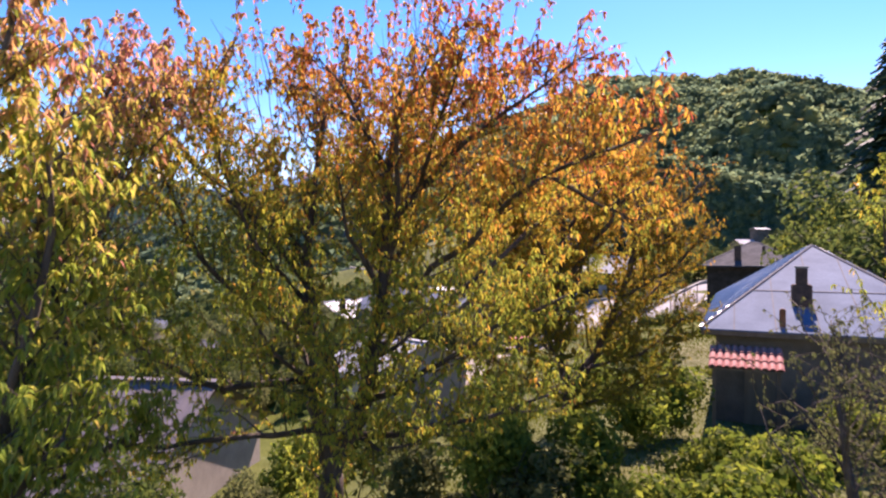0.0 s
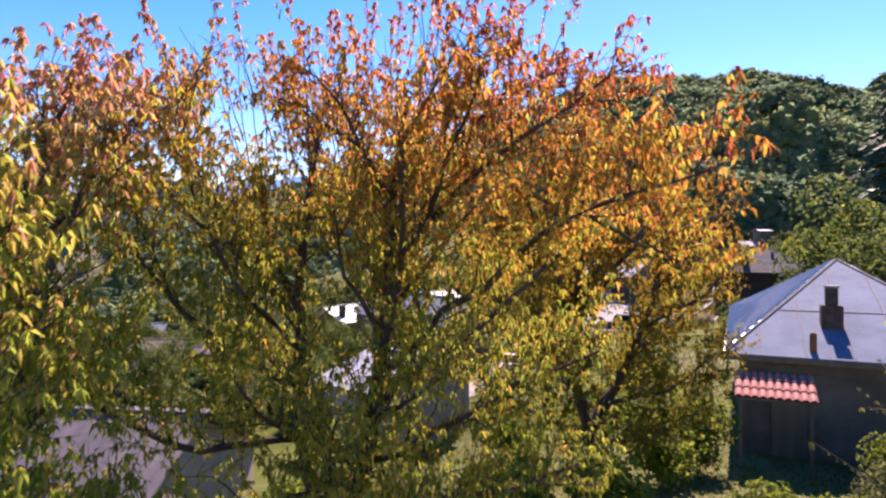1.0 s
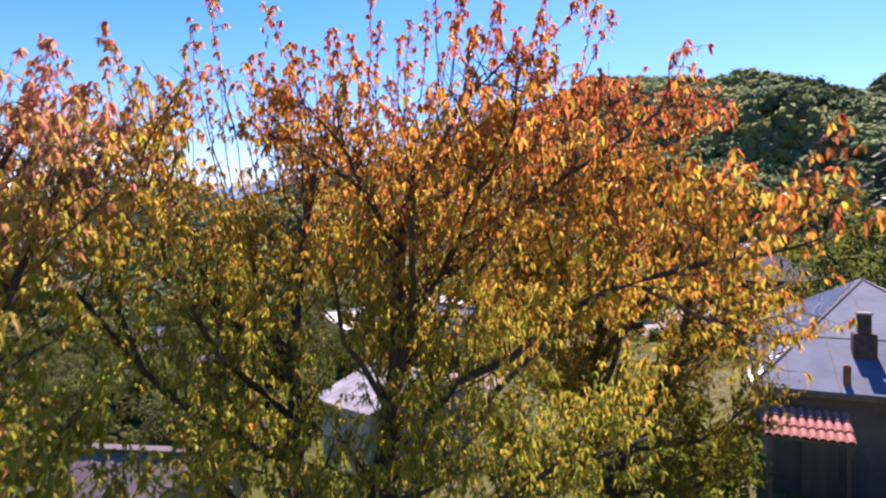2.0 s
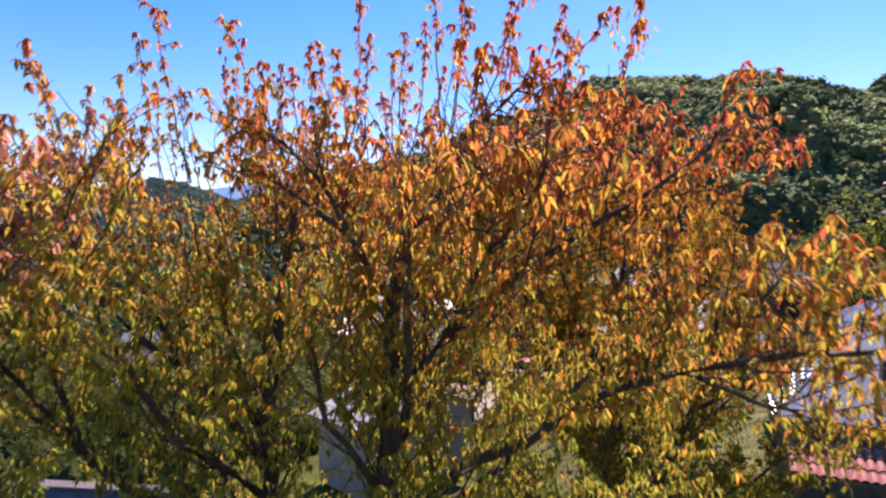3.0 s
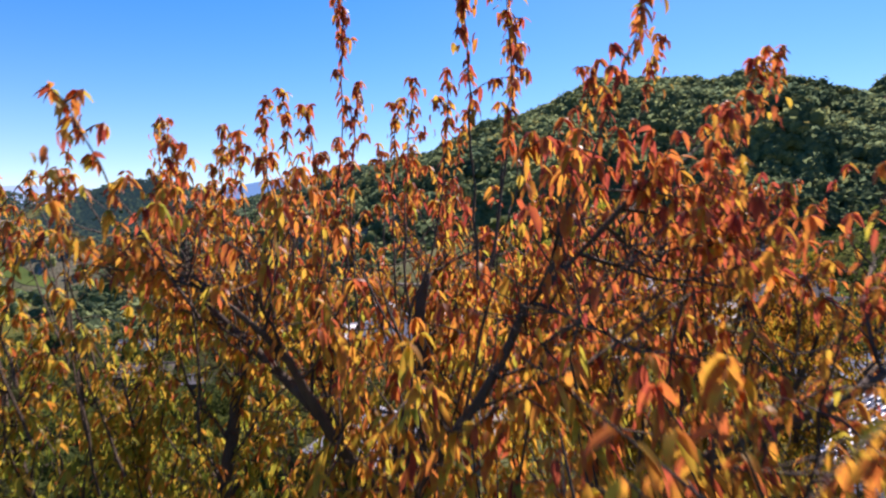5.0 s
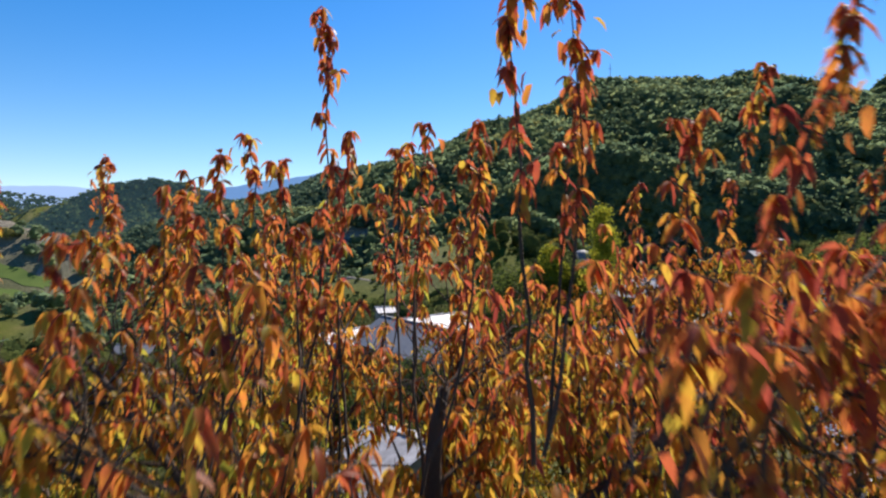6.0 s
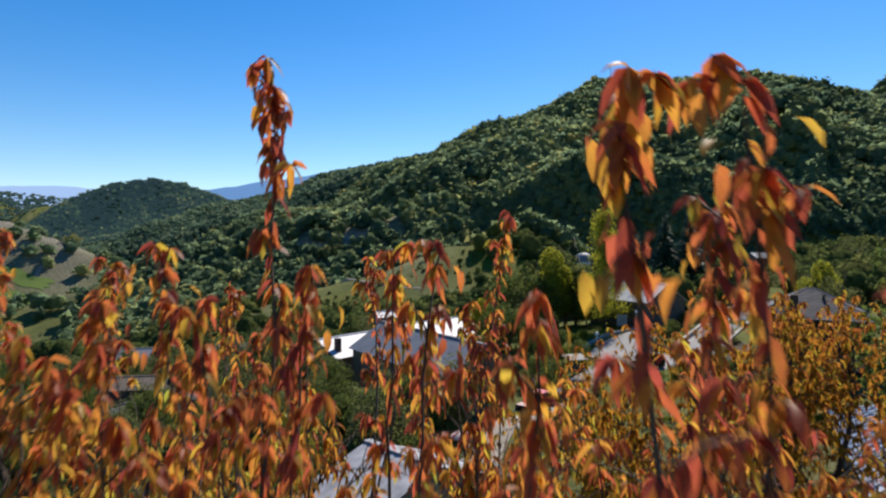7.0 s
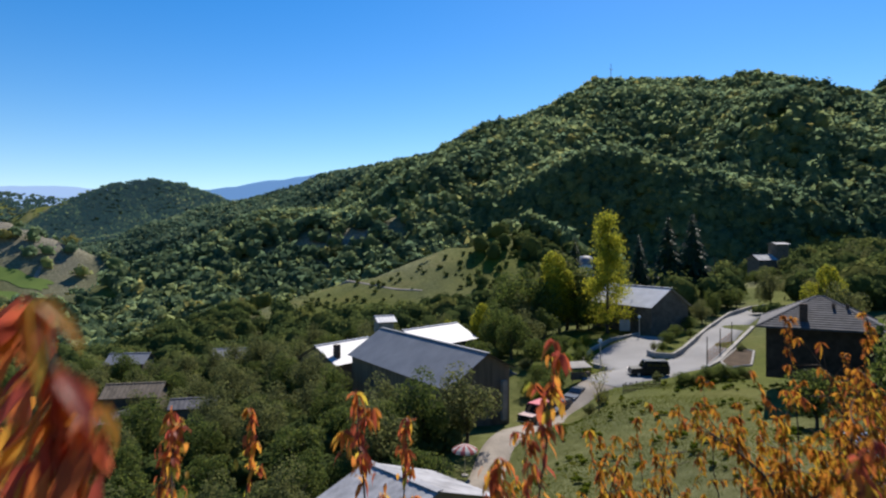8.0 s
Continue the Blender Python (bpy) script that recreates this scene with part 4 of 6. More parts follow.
# the woods on the hills, far off: lumpy crowns joined in one mesh
def dome(cuts):
    """Directions and triangles of a ball without its underside."""
    bm = bmesh.new()
    bmesh.ops.create_icosphere(bm, subdivisions=cuts, radius=1.0)
    bmesh.ops.delete(bm, geom=[v for v in bm.verts if v.co.z < -0.6], context="VERTS")
    bmesh.ops.triangulate(bm, faces=bm.faces[:])
    bm.verts.index_update()
    out = np.array([v.co[:] for v in bm.verts]), np.array([[v.index for v in f.verts] for f in bm.faces])
    bm.free()
    return out


DOMES = {1: dome(1), 2: dome(2), 3: dome(3)}


def swell(d, lobes):
    """How far a crown reaches in the directions d, given the middles of its lobes."""
    near = np.einsum("nmk,nlk->nml", d, lobes)
    return 0.66 + 0.42 * np.exp((near - 1) * 7).max(2)


def forest(name, spots, heights, tufts, mat, label, form=(0.7, 1.05), cuts=1, grain=1.0, sink=0.0):
    """Lobed leafy crowns, roughened with loose tufts of leaves."""
    n = len(spots)
    x, y = spots[:, 0], spots[:, 1]
    z = ground_height(x, y) - sink
    ways, tris = DOMES[cuts]
    lobes = rng.normal(0, 1, (n, 4 + 3 * cuts, 3))
    lobes[..., 2] = np.abs(lobes[..., 2]) * 0.9 - 0.1
    lobes /= np.linalg.norm(lobes, axis=2)[..., None]
    tall = rng.uniform(*form, (n, 1))
    size = heights[:, None] * 0.5 * np.concatenate([rng.uniform(0.85, 1.1, (n, 2)), tall], 1)
    base = np.stack([x, y, z + heights * 0.3], 1)[:, None, :]
    tint = np.clip(rng.normal(0.45, 0.25, n), 0, 1)
    m = len(ways)
    d = np.repeat(ways[None], n, 0)
    r = swell(d, lobes) * rng.uniform(0.9, 1.08, (n, m))
    core = (base + d * r[..., None] * size[:, None, :]).reshape(-1, 3)
    faces = ((np.arange(n) * m)[:, None, None] + tris).reshape(-1, 3)
    shade = np.repeat(tint, m) + rng.normal(0, 0.09, n * m)
    d = rng.normal(0, 1, (n, tufts, 3))
    d[..., 2] = np.abs(d[..., 2]) * 1.2 - 0.3
    d /= np.linalg.norm(d, axis=2)[..., None]
    p = base + d * (swell(d, lobes) * rng.uniform(0.94, 1.12, (n, tufts)))[..., None] * size[:, None, :]
    facing = d + np.array([0, 0, 0.2]) + rng.normal(0, 0.45, d.shape)
    a = np.cross(facing, rng.normal(0, 1, d.shape))
    a /= np.linalg.norm(a, axis=2)[..., None]
    b = np.cross(facing, a)
    b /= np.linalg.norm(b, axis=2)[..., None]
    s = (heights[:, None] * grain * 1.5 / math.sqrt(tufts) * rng.uniform(0.5, 1.2, (n, tufts)))[..., None]
    tri = np.stack([p - a * s * 0.6 - b * s * 0.35, p + a * s * 0.6 - b * s * 0.35, p + b * s * 0.7], 2).reshape(-1, 3)
    faces = np.vstack([faces, len(core) + np.arange(len(tri)).reshape(-1, 3)])
    tint = np.concatenate([shade, np.repeat(tint, tufts * 3) + np.repeat(rng.normal(0, 0.1, n * tufts), 3)])
    me = mesh(name, np.vstack([core, tri]), faces, mat, True, np.clip(tint, 0, 1))
    return tagged(new(name, me), label, "forest", kind="stuff")


def scatter(n, near, far, a0, a1, power=1.0):
    a = np.radians(rng.uniform(a0, a1, n))
    r = near + (far - near) * rng.uniform(0, 1, n) ** power
    return np.stack([r * np.sin(a), r * np.cos(a) + 5], 1)


def in_sight(x, y, tall):
    """Spots that are not hidden behind the land for an eye above the village."""
    z, ok = ground_height(x, y) + tall, np.ones(len(x), bool)
    for k in np.linspace(0.2, 0.96, 24):
        ok &= ground_height(-0.5 + (x + 0.5) * k, 9 + (y - 9) * k) < 15 + (z - 15) * k + 10
    return ok


def meadow(x, y):
    knoll = np.hypot((x + 15) / 1.3, y - 235) < 42
    fields = (x < -0.6 * y) & (y > 270) & (y < 345)
    knoll &= ~((x > 12) & (y > 215))
    scree = ((np.hypot(x + 80, y - 384) < 15) | (np.hypot((x + 48) / 1.1, y - 386) < 24) | (np.hypot(x + 112, y - 376) < 11)) & (np.sin(x * 0.5) + np.sin(y * 0.4 + x * 0.3) > -0.5)
    scree |= (np.abs(x + 285) < 42) & (np.abs(y - 408) < 24)
    scree |= (x < -0.52 * y) & (y > 340) & (y < 520) & (np.sin(x * 1.7) + np.sin(y * 2.3) < 1.45)
    gap = (np.abs((x + 0.9) / np.maximum(y - 9.7, 1) - 0.525) < 0.045) & (y > 118) & (y < 212)
    return knoll | fields | scree | gap


def grove(count, near, far, a0, a1, s0, s1, sub, mat, label, power=1.0, all_round=False, form=(0.7, 1.05), cuts=1, grain=1.0, sink=0.0):
    sp = scatter(count, near, far, a0, a1, power)
    ok = (in_sight(sp[:, 0], sp[:, 1], s1) | all_round) & ~meadow(sp[:, 0], sp[:, 1])
    sp = sp[ok]
    forest("forest", sp, rng.uniform(s0, s1, len(sp)), sub, mat, label, form, cuts, grain, sink)


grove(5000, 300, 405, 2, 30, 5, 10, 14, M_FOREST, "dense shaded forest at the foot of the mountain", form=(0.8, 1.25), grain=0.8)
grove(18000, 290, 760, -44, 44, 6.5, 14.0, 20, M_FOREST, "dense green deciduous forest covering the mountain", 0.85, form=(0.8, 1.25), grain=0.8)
grove(9500, 760, 1120, -34, 20, 6, 11, 12, M_RIDGE, "hazy blue-green forest on the ridge behind the mountain", form=(0.8, 1.25), grain=0.8)
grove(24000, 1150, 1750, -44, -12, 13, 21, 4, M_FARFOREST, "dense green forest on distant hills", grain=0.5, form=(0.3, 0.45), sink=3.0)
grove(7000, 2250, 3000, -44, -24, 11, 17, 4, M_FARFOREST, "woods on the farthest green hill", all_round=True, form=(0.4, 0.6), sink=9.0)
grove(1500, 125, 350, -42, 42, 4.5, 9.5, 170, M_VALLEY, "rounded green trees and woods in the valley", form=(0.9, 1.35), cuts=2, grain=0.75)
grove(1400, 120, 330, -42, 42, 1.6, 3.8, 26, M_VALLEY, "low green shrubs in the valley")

sp = np.concatenate([np.stack([rng.normal(x, 7, 24), rng.normal(y, 5, 24)], 1) for x, y in ((-45, 222), (-20, 236), (2, 245), (-30, 212), (10, 228))])
forest("shrubs", sp, rng.uniform(0.6, 2.2, len(sp)), 30, M_VALLEY, "low scrub dotted over the grassy knoll")
rng = np.random.default_rng(21)
GREEN = [round_tree("broadleaf_tree", 7.0, 5.2, 4200, 0.25, M_GREEN, "dark green broadleaf tree among village gardens", 0.22, 13),
         round_tree("broadleaf_tree", 6.4, 5.4, 4200, 0.25, M_OLIVE, "olive green broadleaf tree among village gardens", 0.2, 13),
         round_tree("broadleaf_tree", 4.6, 4.6, 3200, 0.23, M_GREEN, "low bushy green tree among village gardens", 0.15, 10),
         round_tree("yellow_tree", 9.0, 6.0, 6500, 0.25, M_LIME, "yellow-green tree turning colour in autumn sun", 0.22)]
for g, name in zip(GREEN, ("village garden trees",) * 3 + ("yellowing village trees",)):
    g["group"] = name
SPRUCE = conifer("spruce_tree", 14.0, 6.2, M_NEEDLE, "tall dark green spruce tree", 46)
used = [False] * 5
SPRUCE["group"] = "spruces by the village"
BARNS = [(-3, 77, 14), (-13, 93, 9), (-2, 96, 8), (31, 112, 9), (-4, 36, 6), (-37.5, 76.5, 2.6), (-40, 87, 3), (-28, 77, 2), (-57, 118, 5), (-41, 125, 5), (-8.5, 111, 4), (-7, 18, 6), (0.7, 53.0, 4.2), (2.4, 49, 3.5), (-0.5, 44.5, 3.0), (-2.5, 37.5, 6)]


def free(x, y):
    if any(math.hypot(x - a, y - b) < r for a, b, r in BARNS):
        return False
    return x < 1.5 - 0.02 * y if y < 66 else (x < 4 if y < 92 else x < 14)


by_barn = [
    (-2.5, 57.5, 0, 0.9, 0),
    (1.0, 59.5, 1, 0.98, 1),
    (-6.5, 56, 2, 1.1, 2),
    (-5.8, 61.5, 1, 0.75, 2.5),
    (-10, 65, 0, 0.7, 1),
    (-13.5, 70, 1, 0.75, 0.4),
    (-7.5, 105, 1, 0.7, 1),
    (-15.5, 82.5, 1, 0.85, 1.2),
    (-20.5, 87, 0, 0.8, 2.2),
    (-13.5, 78, 0, 0.8, 3.0),
    (-22.5, 92, 1, 0.9, 0.7),
    (5, 103, 3, 0.9, 0),
    (-0.5, 105, 3, 0.62, 2),
    (16.5, 113, 3, 1.65, 1),
    (10, 114, 0, 1.75, 3),
]
by_shed = [
    (21.0, 117, 1, 1.9, 2),
    (23.5, 112, 2, 1.3, 4),
    (12.5, 109, 1, 1.1, 2),
    (18.8, 112.5, 3, 1.5, 0),
    (22.5, 115, 0, 1.6, 1),
    (14.0, 111, 0, 1.7, 2),
    (11, 95.5, 1, 0.85, 1),
    (15.0, 104, 0, 0.8, 2),
    (6.5, 96.5, 0, 1.0, 3),
    (14.6, 91.5, 2, 0.8, 1),
    (10.5, 87.5, 2, 0.75, 2),
    (3.5, 88, 2, 1.0, 0.5),
    (8.5, 92, 0, 0.9, 2.0),
    (29.2, 93.4, 2, 0.36, 0),
    (31.0, 96.5, 2, 0.5, 1),
]
by_road = [
    (33.5, 100.5, 2, 0.55, 2),
    (38.5, 107, 2, 0.6, 3),
    (28.3, 94, 1, 0.2, 0),
    (42.5, 112, 1, 0.65, 0),
    (46.5, 117, 0, 0.65, 1),
    (51, 121.5, 2, 0.9, 1),
    (36.4, 101.5, 2, 0.3, 3),
    (62, 127, 1, 1.0, 1),
    (66, 122, 0, 1.0, 2),
    (55, 126, 2, 0.9, 3),
    (90, 187, 2, 1.0, 0),
    (95, 190, 2, 1.15, 1),
    (100.5, 191, 1, 0.85, 2),
]
spots = by_barn + by_shed + by_road
LARCH = cone_tree("larch_tree", 17.0, 9.5, 12000, 0.3, M_LIME, "tall yellow-green larch tree beside the shed")
plant(LARCH, 25.8, 108.5, 0.4, 1.05, True)
for x, y, kind, size, turn in spots:
    plant(GREEN[kind], x, y, turn, size, not used[kind])
    used[kind] = True
for gx in range(-18, 2):
    for gy in range(0, 18):
        x, y = gx * 5.2 + rng.uniform(-2.2, 2.2), 42 + gy * 5.2 + rng.uniform(-2.2, 2.2)
        if not free(x, y) or x < -0.74 * (y - 6) or rng.uniform() < 0.05:
            continue
        plant(GREEN[int(rng.choice([0, 1, 2, 2, 1]))], x, y, rng.uniform(0, 6), rng.uniform(0.55, 0.95))
for _ in range(60):
    x, y = rng.uniform(40, 130), rng.uniform(95, 200)
    if x < 0.33 * y + 22 or x > 0.8 * y or bool(meadow(x, y)):
        continue
    plant(GREEN[int(rng.integers(0, 4))], x, y, rng.uniform(0, 6), rng.uniform(0.8, 1.3))
for x, y, s, t in [(45, 134, 1.35, 0), (50, 134, 1.45, 1), (39.4, 135, 1.1, 2), (32, 137, 1.2, 3), (26.8, 138, 1.15, 4), (35, 47.5, 1.75, 1)]:
    plant(SPRUCE, x, y, t, s, not used[4])
    used[4] = True
for x, y, k, s in [(27.5, 43, 0, 1.75), (31.5, 46, 3, 1.35), (25, 52, 2, 1.0), (24, 33, 2, 1.5), (22, 24, 3, 0.7), (30, 38, 2, 2.2)]:
    plant(GREEN[k], x, y, k + s, s)


sp = np.stack([rng.uniform(-95, 8, 3600), rng.uniform(40, 138, 3600)], 1)
sp = sp[np.array([free(x, y) and x > -0.78 * y for x, y in sp]) & (rng.uniform(0, 1, 3600) < 0.9)]
forest("shrubs", sp, rng.uniform(0.8, 2.6, len(sp)), 40, M_VALLEY, "low shrubs and orchard undergrowth between the village trees", form=(0.8, 1.3))


def bush(width, height, count, leaf, mat, label):
    ob = thing("bush", Matrix(), label, "bush")
    stems = [taper(bend((0, 0, -0.3), (math.cos(a) * width * 0.3, math.sin(a) * width * 0.3, height * 0.7), 3, 0.08), 0.02, 0.006) for a in (0.3, 1.5, 2.9, 4.1, 5.4)]
    piece("stem", mesh("stem", *tubes(stems, 5), M_BARK, True), ob)
    v, f = tuft_crown(count, leaf, width / 2, height * 0.55, 9, 0.6)
    piece("crown", mesh("crown", v + np.array([0, 0, height * 0.5]), f, mat), ob)
    return ob


BUSH = [bush(2.6, 2.2, 2400, 0.16, M_FRESH, "bright fresh-green garden bush on the slope"), bush(2.8, 2.6, 2200, 0.16, M_GREEN, "dark green leafy bush on the slope"),
        bush(2.2, 1.6, 1700, 0.15, M_OLIVE, "olive green low shrub on the slope")]
for b in BUSH:
    b["group"] = "bushes on the slope"
FIRST = (0, 2, 3)
for i, (x, y, k, s) in enumerate([(4.6, 14.0, 0, 0.9), (1.2, 13.6, 0, 1.0), (-0.8, 14.5, 2, 1.1), (3.0, 13.0, 0, 1.0), (10.6, 15.8, 0, 0.7), (12.0, 15.6, 2, 1.0),
                                  (-4.2, 12.8, 2, 0.6), (-6.6, 12.4, 1, 0.9), (-3.4, 14.2, 0, 0.8), (-2.5, 17, 1, 1.2), (1.0, 12.6, 0, 1.0), (4.5, 19.0, 0, 1.1), (6.8, 21, 2, 1.0), (2, 23, 0, 1.2), (7.5, 26, 0, 1.4), (9.5, 14.6, 2, 0.7), (5.6, 12.2, 0, 0.8), (7.0, 18.4, 0, 1.0), (5.2, 17.4, 0, 0.9), (2.0, 12.0, 2, 1.0), (4.6, 9.6, 0, 1.0), (5.8, 10.4, 0, 1.0), (3.4, 9.9, 0, 0.85), (13.2, 68.2, 2, 0.7), (15.0, 70.2, 2, 0.8), (22.5, 76.2, 2, 0.6)]):
    plant(BUSH[k], x, y, i * 1.3, s, i in FIRST)
for k in range(24):
    x = 23.4 + 0.36 * k
    plant(BUSH[k % 2 + 1], x, 72.6 + 0.12 * k + rng.uniform(-0.9, 0.9), k, rng.uniform(0.35, 0.6))
plant(BUSH[2], 39.2, 91.6, 0.5, 0.6)
for k, (x, y) in enumerate([(9.6, 75.6), (10.8, 77.2), (12.0, 78.9), (12.6, 81.2), (16.2, 81.4), (10.2, 80.0), (8.8, 78.4), (11.4, 83.4), (14.2, 84.2), (16.4, 85.6), (13.0, 87.0), (9.4, 85.4)]):
    plant(BUSH[(0, 1, 1, 2)[k % 4]], x, y, k, rng.uniform(0.7, 1.05))
for x, y in ((11.5, 91.0), (13.6, 92.6), (17.5, 94.6), (19.6, 97.4)):
    plant(BUSH[0], x, y, x, 1.0)
SMALL = [
    ([(3.9, 5.6, 4.6), (3.95, 5.6, 6.4)], 0.13, 0.1),
    ([(3.95, 5.6, 6.4), (3.7, 5.5, 7.6), (3.5, 5.4, 8.7)], 0.06, 0.014),
    ([(3.95, 5.6, 6.4), (4.3, 5.5, 7.6), (4.5, 5.3, 9.0)], 0.06, 0.014),
    ([(3.93, 5.6, 6.0), (3.3, 5.3, 6.5), (2.7, 5.1, 6.6)], 0.045, 0.012),
    ([(3.95, 5.6, 6.7), (4.1, 6.2, 7.9), (4.1, 6.5, 9.0)], 0.045, 0.012),
]
fruit_tree("fruit_tree", SMALL, [((3.6, 5.4, 8.2), (3.4, 5.3, 9.4))], 0.034, lambda p: 0.02 + 0 * p[:, 2], "small bare-branched fruit tree with sparse green leaves", 0.2, 0.05, light=True, leaf=M_OLIVE)
gz = ground_z(13.6, 66.2)
SAPLING = [
    ([(13.6, 66.2, gz - 0.2), (13.55, 66.2, gz + 1.3)], 0.06, 0.05),
    ([(13.55, 66.2, gz + 1.3), (13.2, 66.1, gz + 2.4), (12.9, 66.0, gz + 3.4)], 0.035, 0.01),
    ([(13.55, 66.2, gz + 1.2), (14.0, 66.3, gz + 2.4), (14.2, 66.3, gz + 3.6)], 0.035, 0.01),
]
fruit_tree("sapling", SAPLING, [((13.5, 66.2, gz + 2.0), (13.5, 66.2, gz + 3.7))], 0.06, lambda p: 0.1 + 0 * p[:, 2], "thin bare sapling beside the gravel lane", 0.3, 0.4, light=True)
EDGE = [
    ([(9.6, 12.6, 4.6), (9.6, 12.6, 7.2)], 0.14, 0.11),
    ([(9.6, 12.6, 7.2), (9.2, 12.4, 9.2), (8.9, 12.3, 10.8)], 0.07, 0.014),
    ([(9.6, 12.6, 7.2), (10.2, 12.4, 9.2), (10.5, 12.4, 11.2)], 0.07, 0.014),
]
fruit_tree("fruit_tree", EDGE, [((9.0, 12.3, 10.4), (8.8, 12.2, 11.9))], 0.09, lambda p: 0.05 + 0 * p[:, 2], "slender leafy green fruit tree on the slope", 0.25, 0.06)


def grass(name, spots, tall, mat, label):
    n = len(spots)
    z = ground_height(spots[:, 0], spots[:, 1])
    a, h = rng.uniform(0, 6.28, n), tall * rng.uniform(0.4, 1.2, n)
    lean = rng.normal(0, 0.35, (n, 2)) * h[:, None]
    w = 0.03 + 0.05 * tall
    base = np.stack([spots[:, 0], spots[:, 1], z - 0.02], 1)
    s = np.stack([np.cos(a), np.sin(a), 0 * a], 1) * w
    tip = base + np.concatenate([lean, h[:, None]], 1)
    return tagged(new(name, mesh(name, np.stack([base - s, base + s, tip], 1).reshape(-1, 3), np.arange(3 * n).reshape(-1, 3), mat)), label, "grass", kind="stuff")


M_GRASS = foliage("grass_blade", [(0.0, (0.075, 0.1, 0.01)), (0.6, (0.115, 0.135, 0.014)), (1.0, (0.17, 0.16, 0.03))], 0.45, patch=0.12, shine=0.0, rough=0.9)
gs = np.stack([rng.uniform(0, 26, 70000), rng.uniform(11, 74, 70000)], 1)
gs = gs[(gs[:, 0] > 0.28 * (gs[:, 1] - 50)) & ~((gs[:, 1] > 48) & (gs[:, 0] < 4 + 0.75 * (gs[:, 1] - 58)))]
grass("grass", gs, 0.11, M_GRASS, "rough green meadow grass with dry stalks")


sp = np.stack([rng.uniform(2, 30, 800), rng.uniform(22, 74, 800)], 1)
sp = sp[(sp[:, 0] > 0.28 * (sp[:, 1] - 50) + 3) & ~((sp[:, 1] > 46) & (sp[:, 0] < 6 + 0.8 * (sp[:, 1] - 58))) & (np.sin(sp[:, 0] * 0.9 + 1.1 * np.sin(sp[:, 1] * 0.3)) + np.sin(sp[:, 1] * 0.55) > -0.3)]
forest("shrubs", sp, rng.uniform(0.2, 0.65, len(sp)), 40, M_MOSS, "hummocks of moss and herbs on the meadow", form=(0.5, 0.9))


# ---- houses ----
def at_corner(x, y, z, ux, uy):
    """A frame at a corner of a building: its x axis along (ux, uy)."""
    return Matrix.Translation((x, y, z)) @ Matrix.Rotation(math.atan2(uy, ux), 4, "Z")


def corrugated(corners, rib, mat, parent, name="roof_sheet", height=0.03):
    """A ribbed sheet: corners eave a, eave b, ridge b, ridge a; the ribs run down the slope."""
    ea, eb, rb, ra = (Vector(c) for c in corners)
    n = max(2, int(max((eb - ea).length, (rb - ra).length) / rib) * 4)
    up = (eb - ea).cross(ra - ea if (ra - ea).length > 0.1 else rb - ea).normalized()
    if up.z < 0:
        up = -up
    verts, faces = [], []
    for i in range(n + 1):
        t = i / n
        lift = up * (height if i % 4 in (1, 2) else 0.0)
        verts += [tuple(ea.lerp(eb, t) + lift), tuple(ra.lerp(rb, t) + lift), tuple(ea.lerp(eb, t) - up * 0.04), tuple(ra.lerp(rb, t) - up * 0.04)]
    for i in range(n):
        a, b = 4 * i, 4 * i + 4
        faces += [(a, b, b + 1, a + 1), (a + 2, a + 3, b + 3, b + 2), (a, a + 2, b + 2, b)]
    return piece(name, mesh(name, verts, faces, mat), parent)


def walls(house, w, l, z0, z1, mat, inset=0.5):
    for name, b in (("wall", (inset, inset, w - inset, inset + 0.3)), ("wall", (inset, l - inset - 0.3, w - inset, l - inset)), ("wall", (inset, inset + 0.3, inset + 0.3, l - inset - 0.3)), ("wall", (w - inset - 0.3, inset + 0.3, w - inset, l - inset - 0.3))):
        part(name, box_bm(b[0], b[1], z0, b[2], b[3], z1), mat, house)


def gable_house(m, w, l, drop, depth, roof_mat, wall_mat, label, right=None):
    """A barn with its ridge along local y at z 0, w wide, l long; eaves lie 'drop' lower and the walls go 'depth' further down."""
    h = thing("house", m, label, "house")
    half, fall = right or (w / 2, drop)
    for x, d in ((-w / 2, drop), (half, fall)):
        corrugated([(x, 0, -d), (x, l, -d), (0, l, 0), (0, 0, 0)], 0.5, roof_mat, h, "roof", 0.02)
    part("ridge_cap", slab_bm([(-0.2, -0.03, 0.05), (0.2, -0.03, 0.05), (0.2, l + 0.03, 0.05), (-0.2, l + 0.03, 0.05)], 0.04), roof_mat, h)
    i = 0.45
    for y in (i, l - i - 0.25):
        bm = bmesh.new()
        prof = [(-w / 2 + i, -drop - depth), (half - i, -drop - depth), (half - i, -fall + 0.12), (0, -0.12), (-w / 2 + i, -drop + 0.12)]
        f, b = [bm.verts.new((x, y, z)) for x, z in prof], [bm.verts.new((x, y + 0.25, z)) for x, z in prof]
        bm.faces.new(f), bm.faces.new(b[::-1])
        for k in range(5):
            bm.faces.new((f[k], b[k], b[(k + 1) % 5], f[(k + 1) % 5]))
        bmesh.ops.recalc_face_normals(bm, faces=bm.faces[:])
        part("gable_wall", bm, wall_mat, h)
    for x0, top in ((-w / 2 + i, drop), (half - i - 0.25, fall)):
        part("wall", box_bm(x0, i + 0.25, -drop - depth, x0 + 0.25, l - i - 0.25, -top + 0.05), wall_mat, h)
    return h


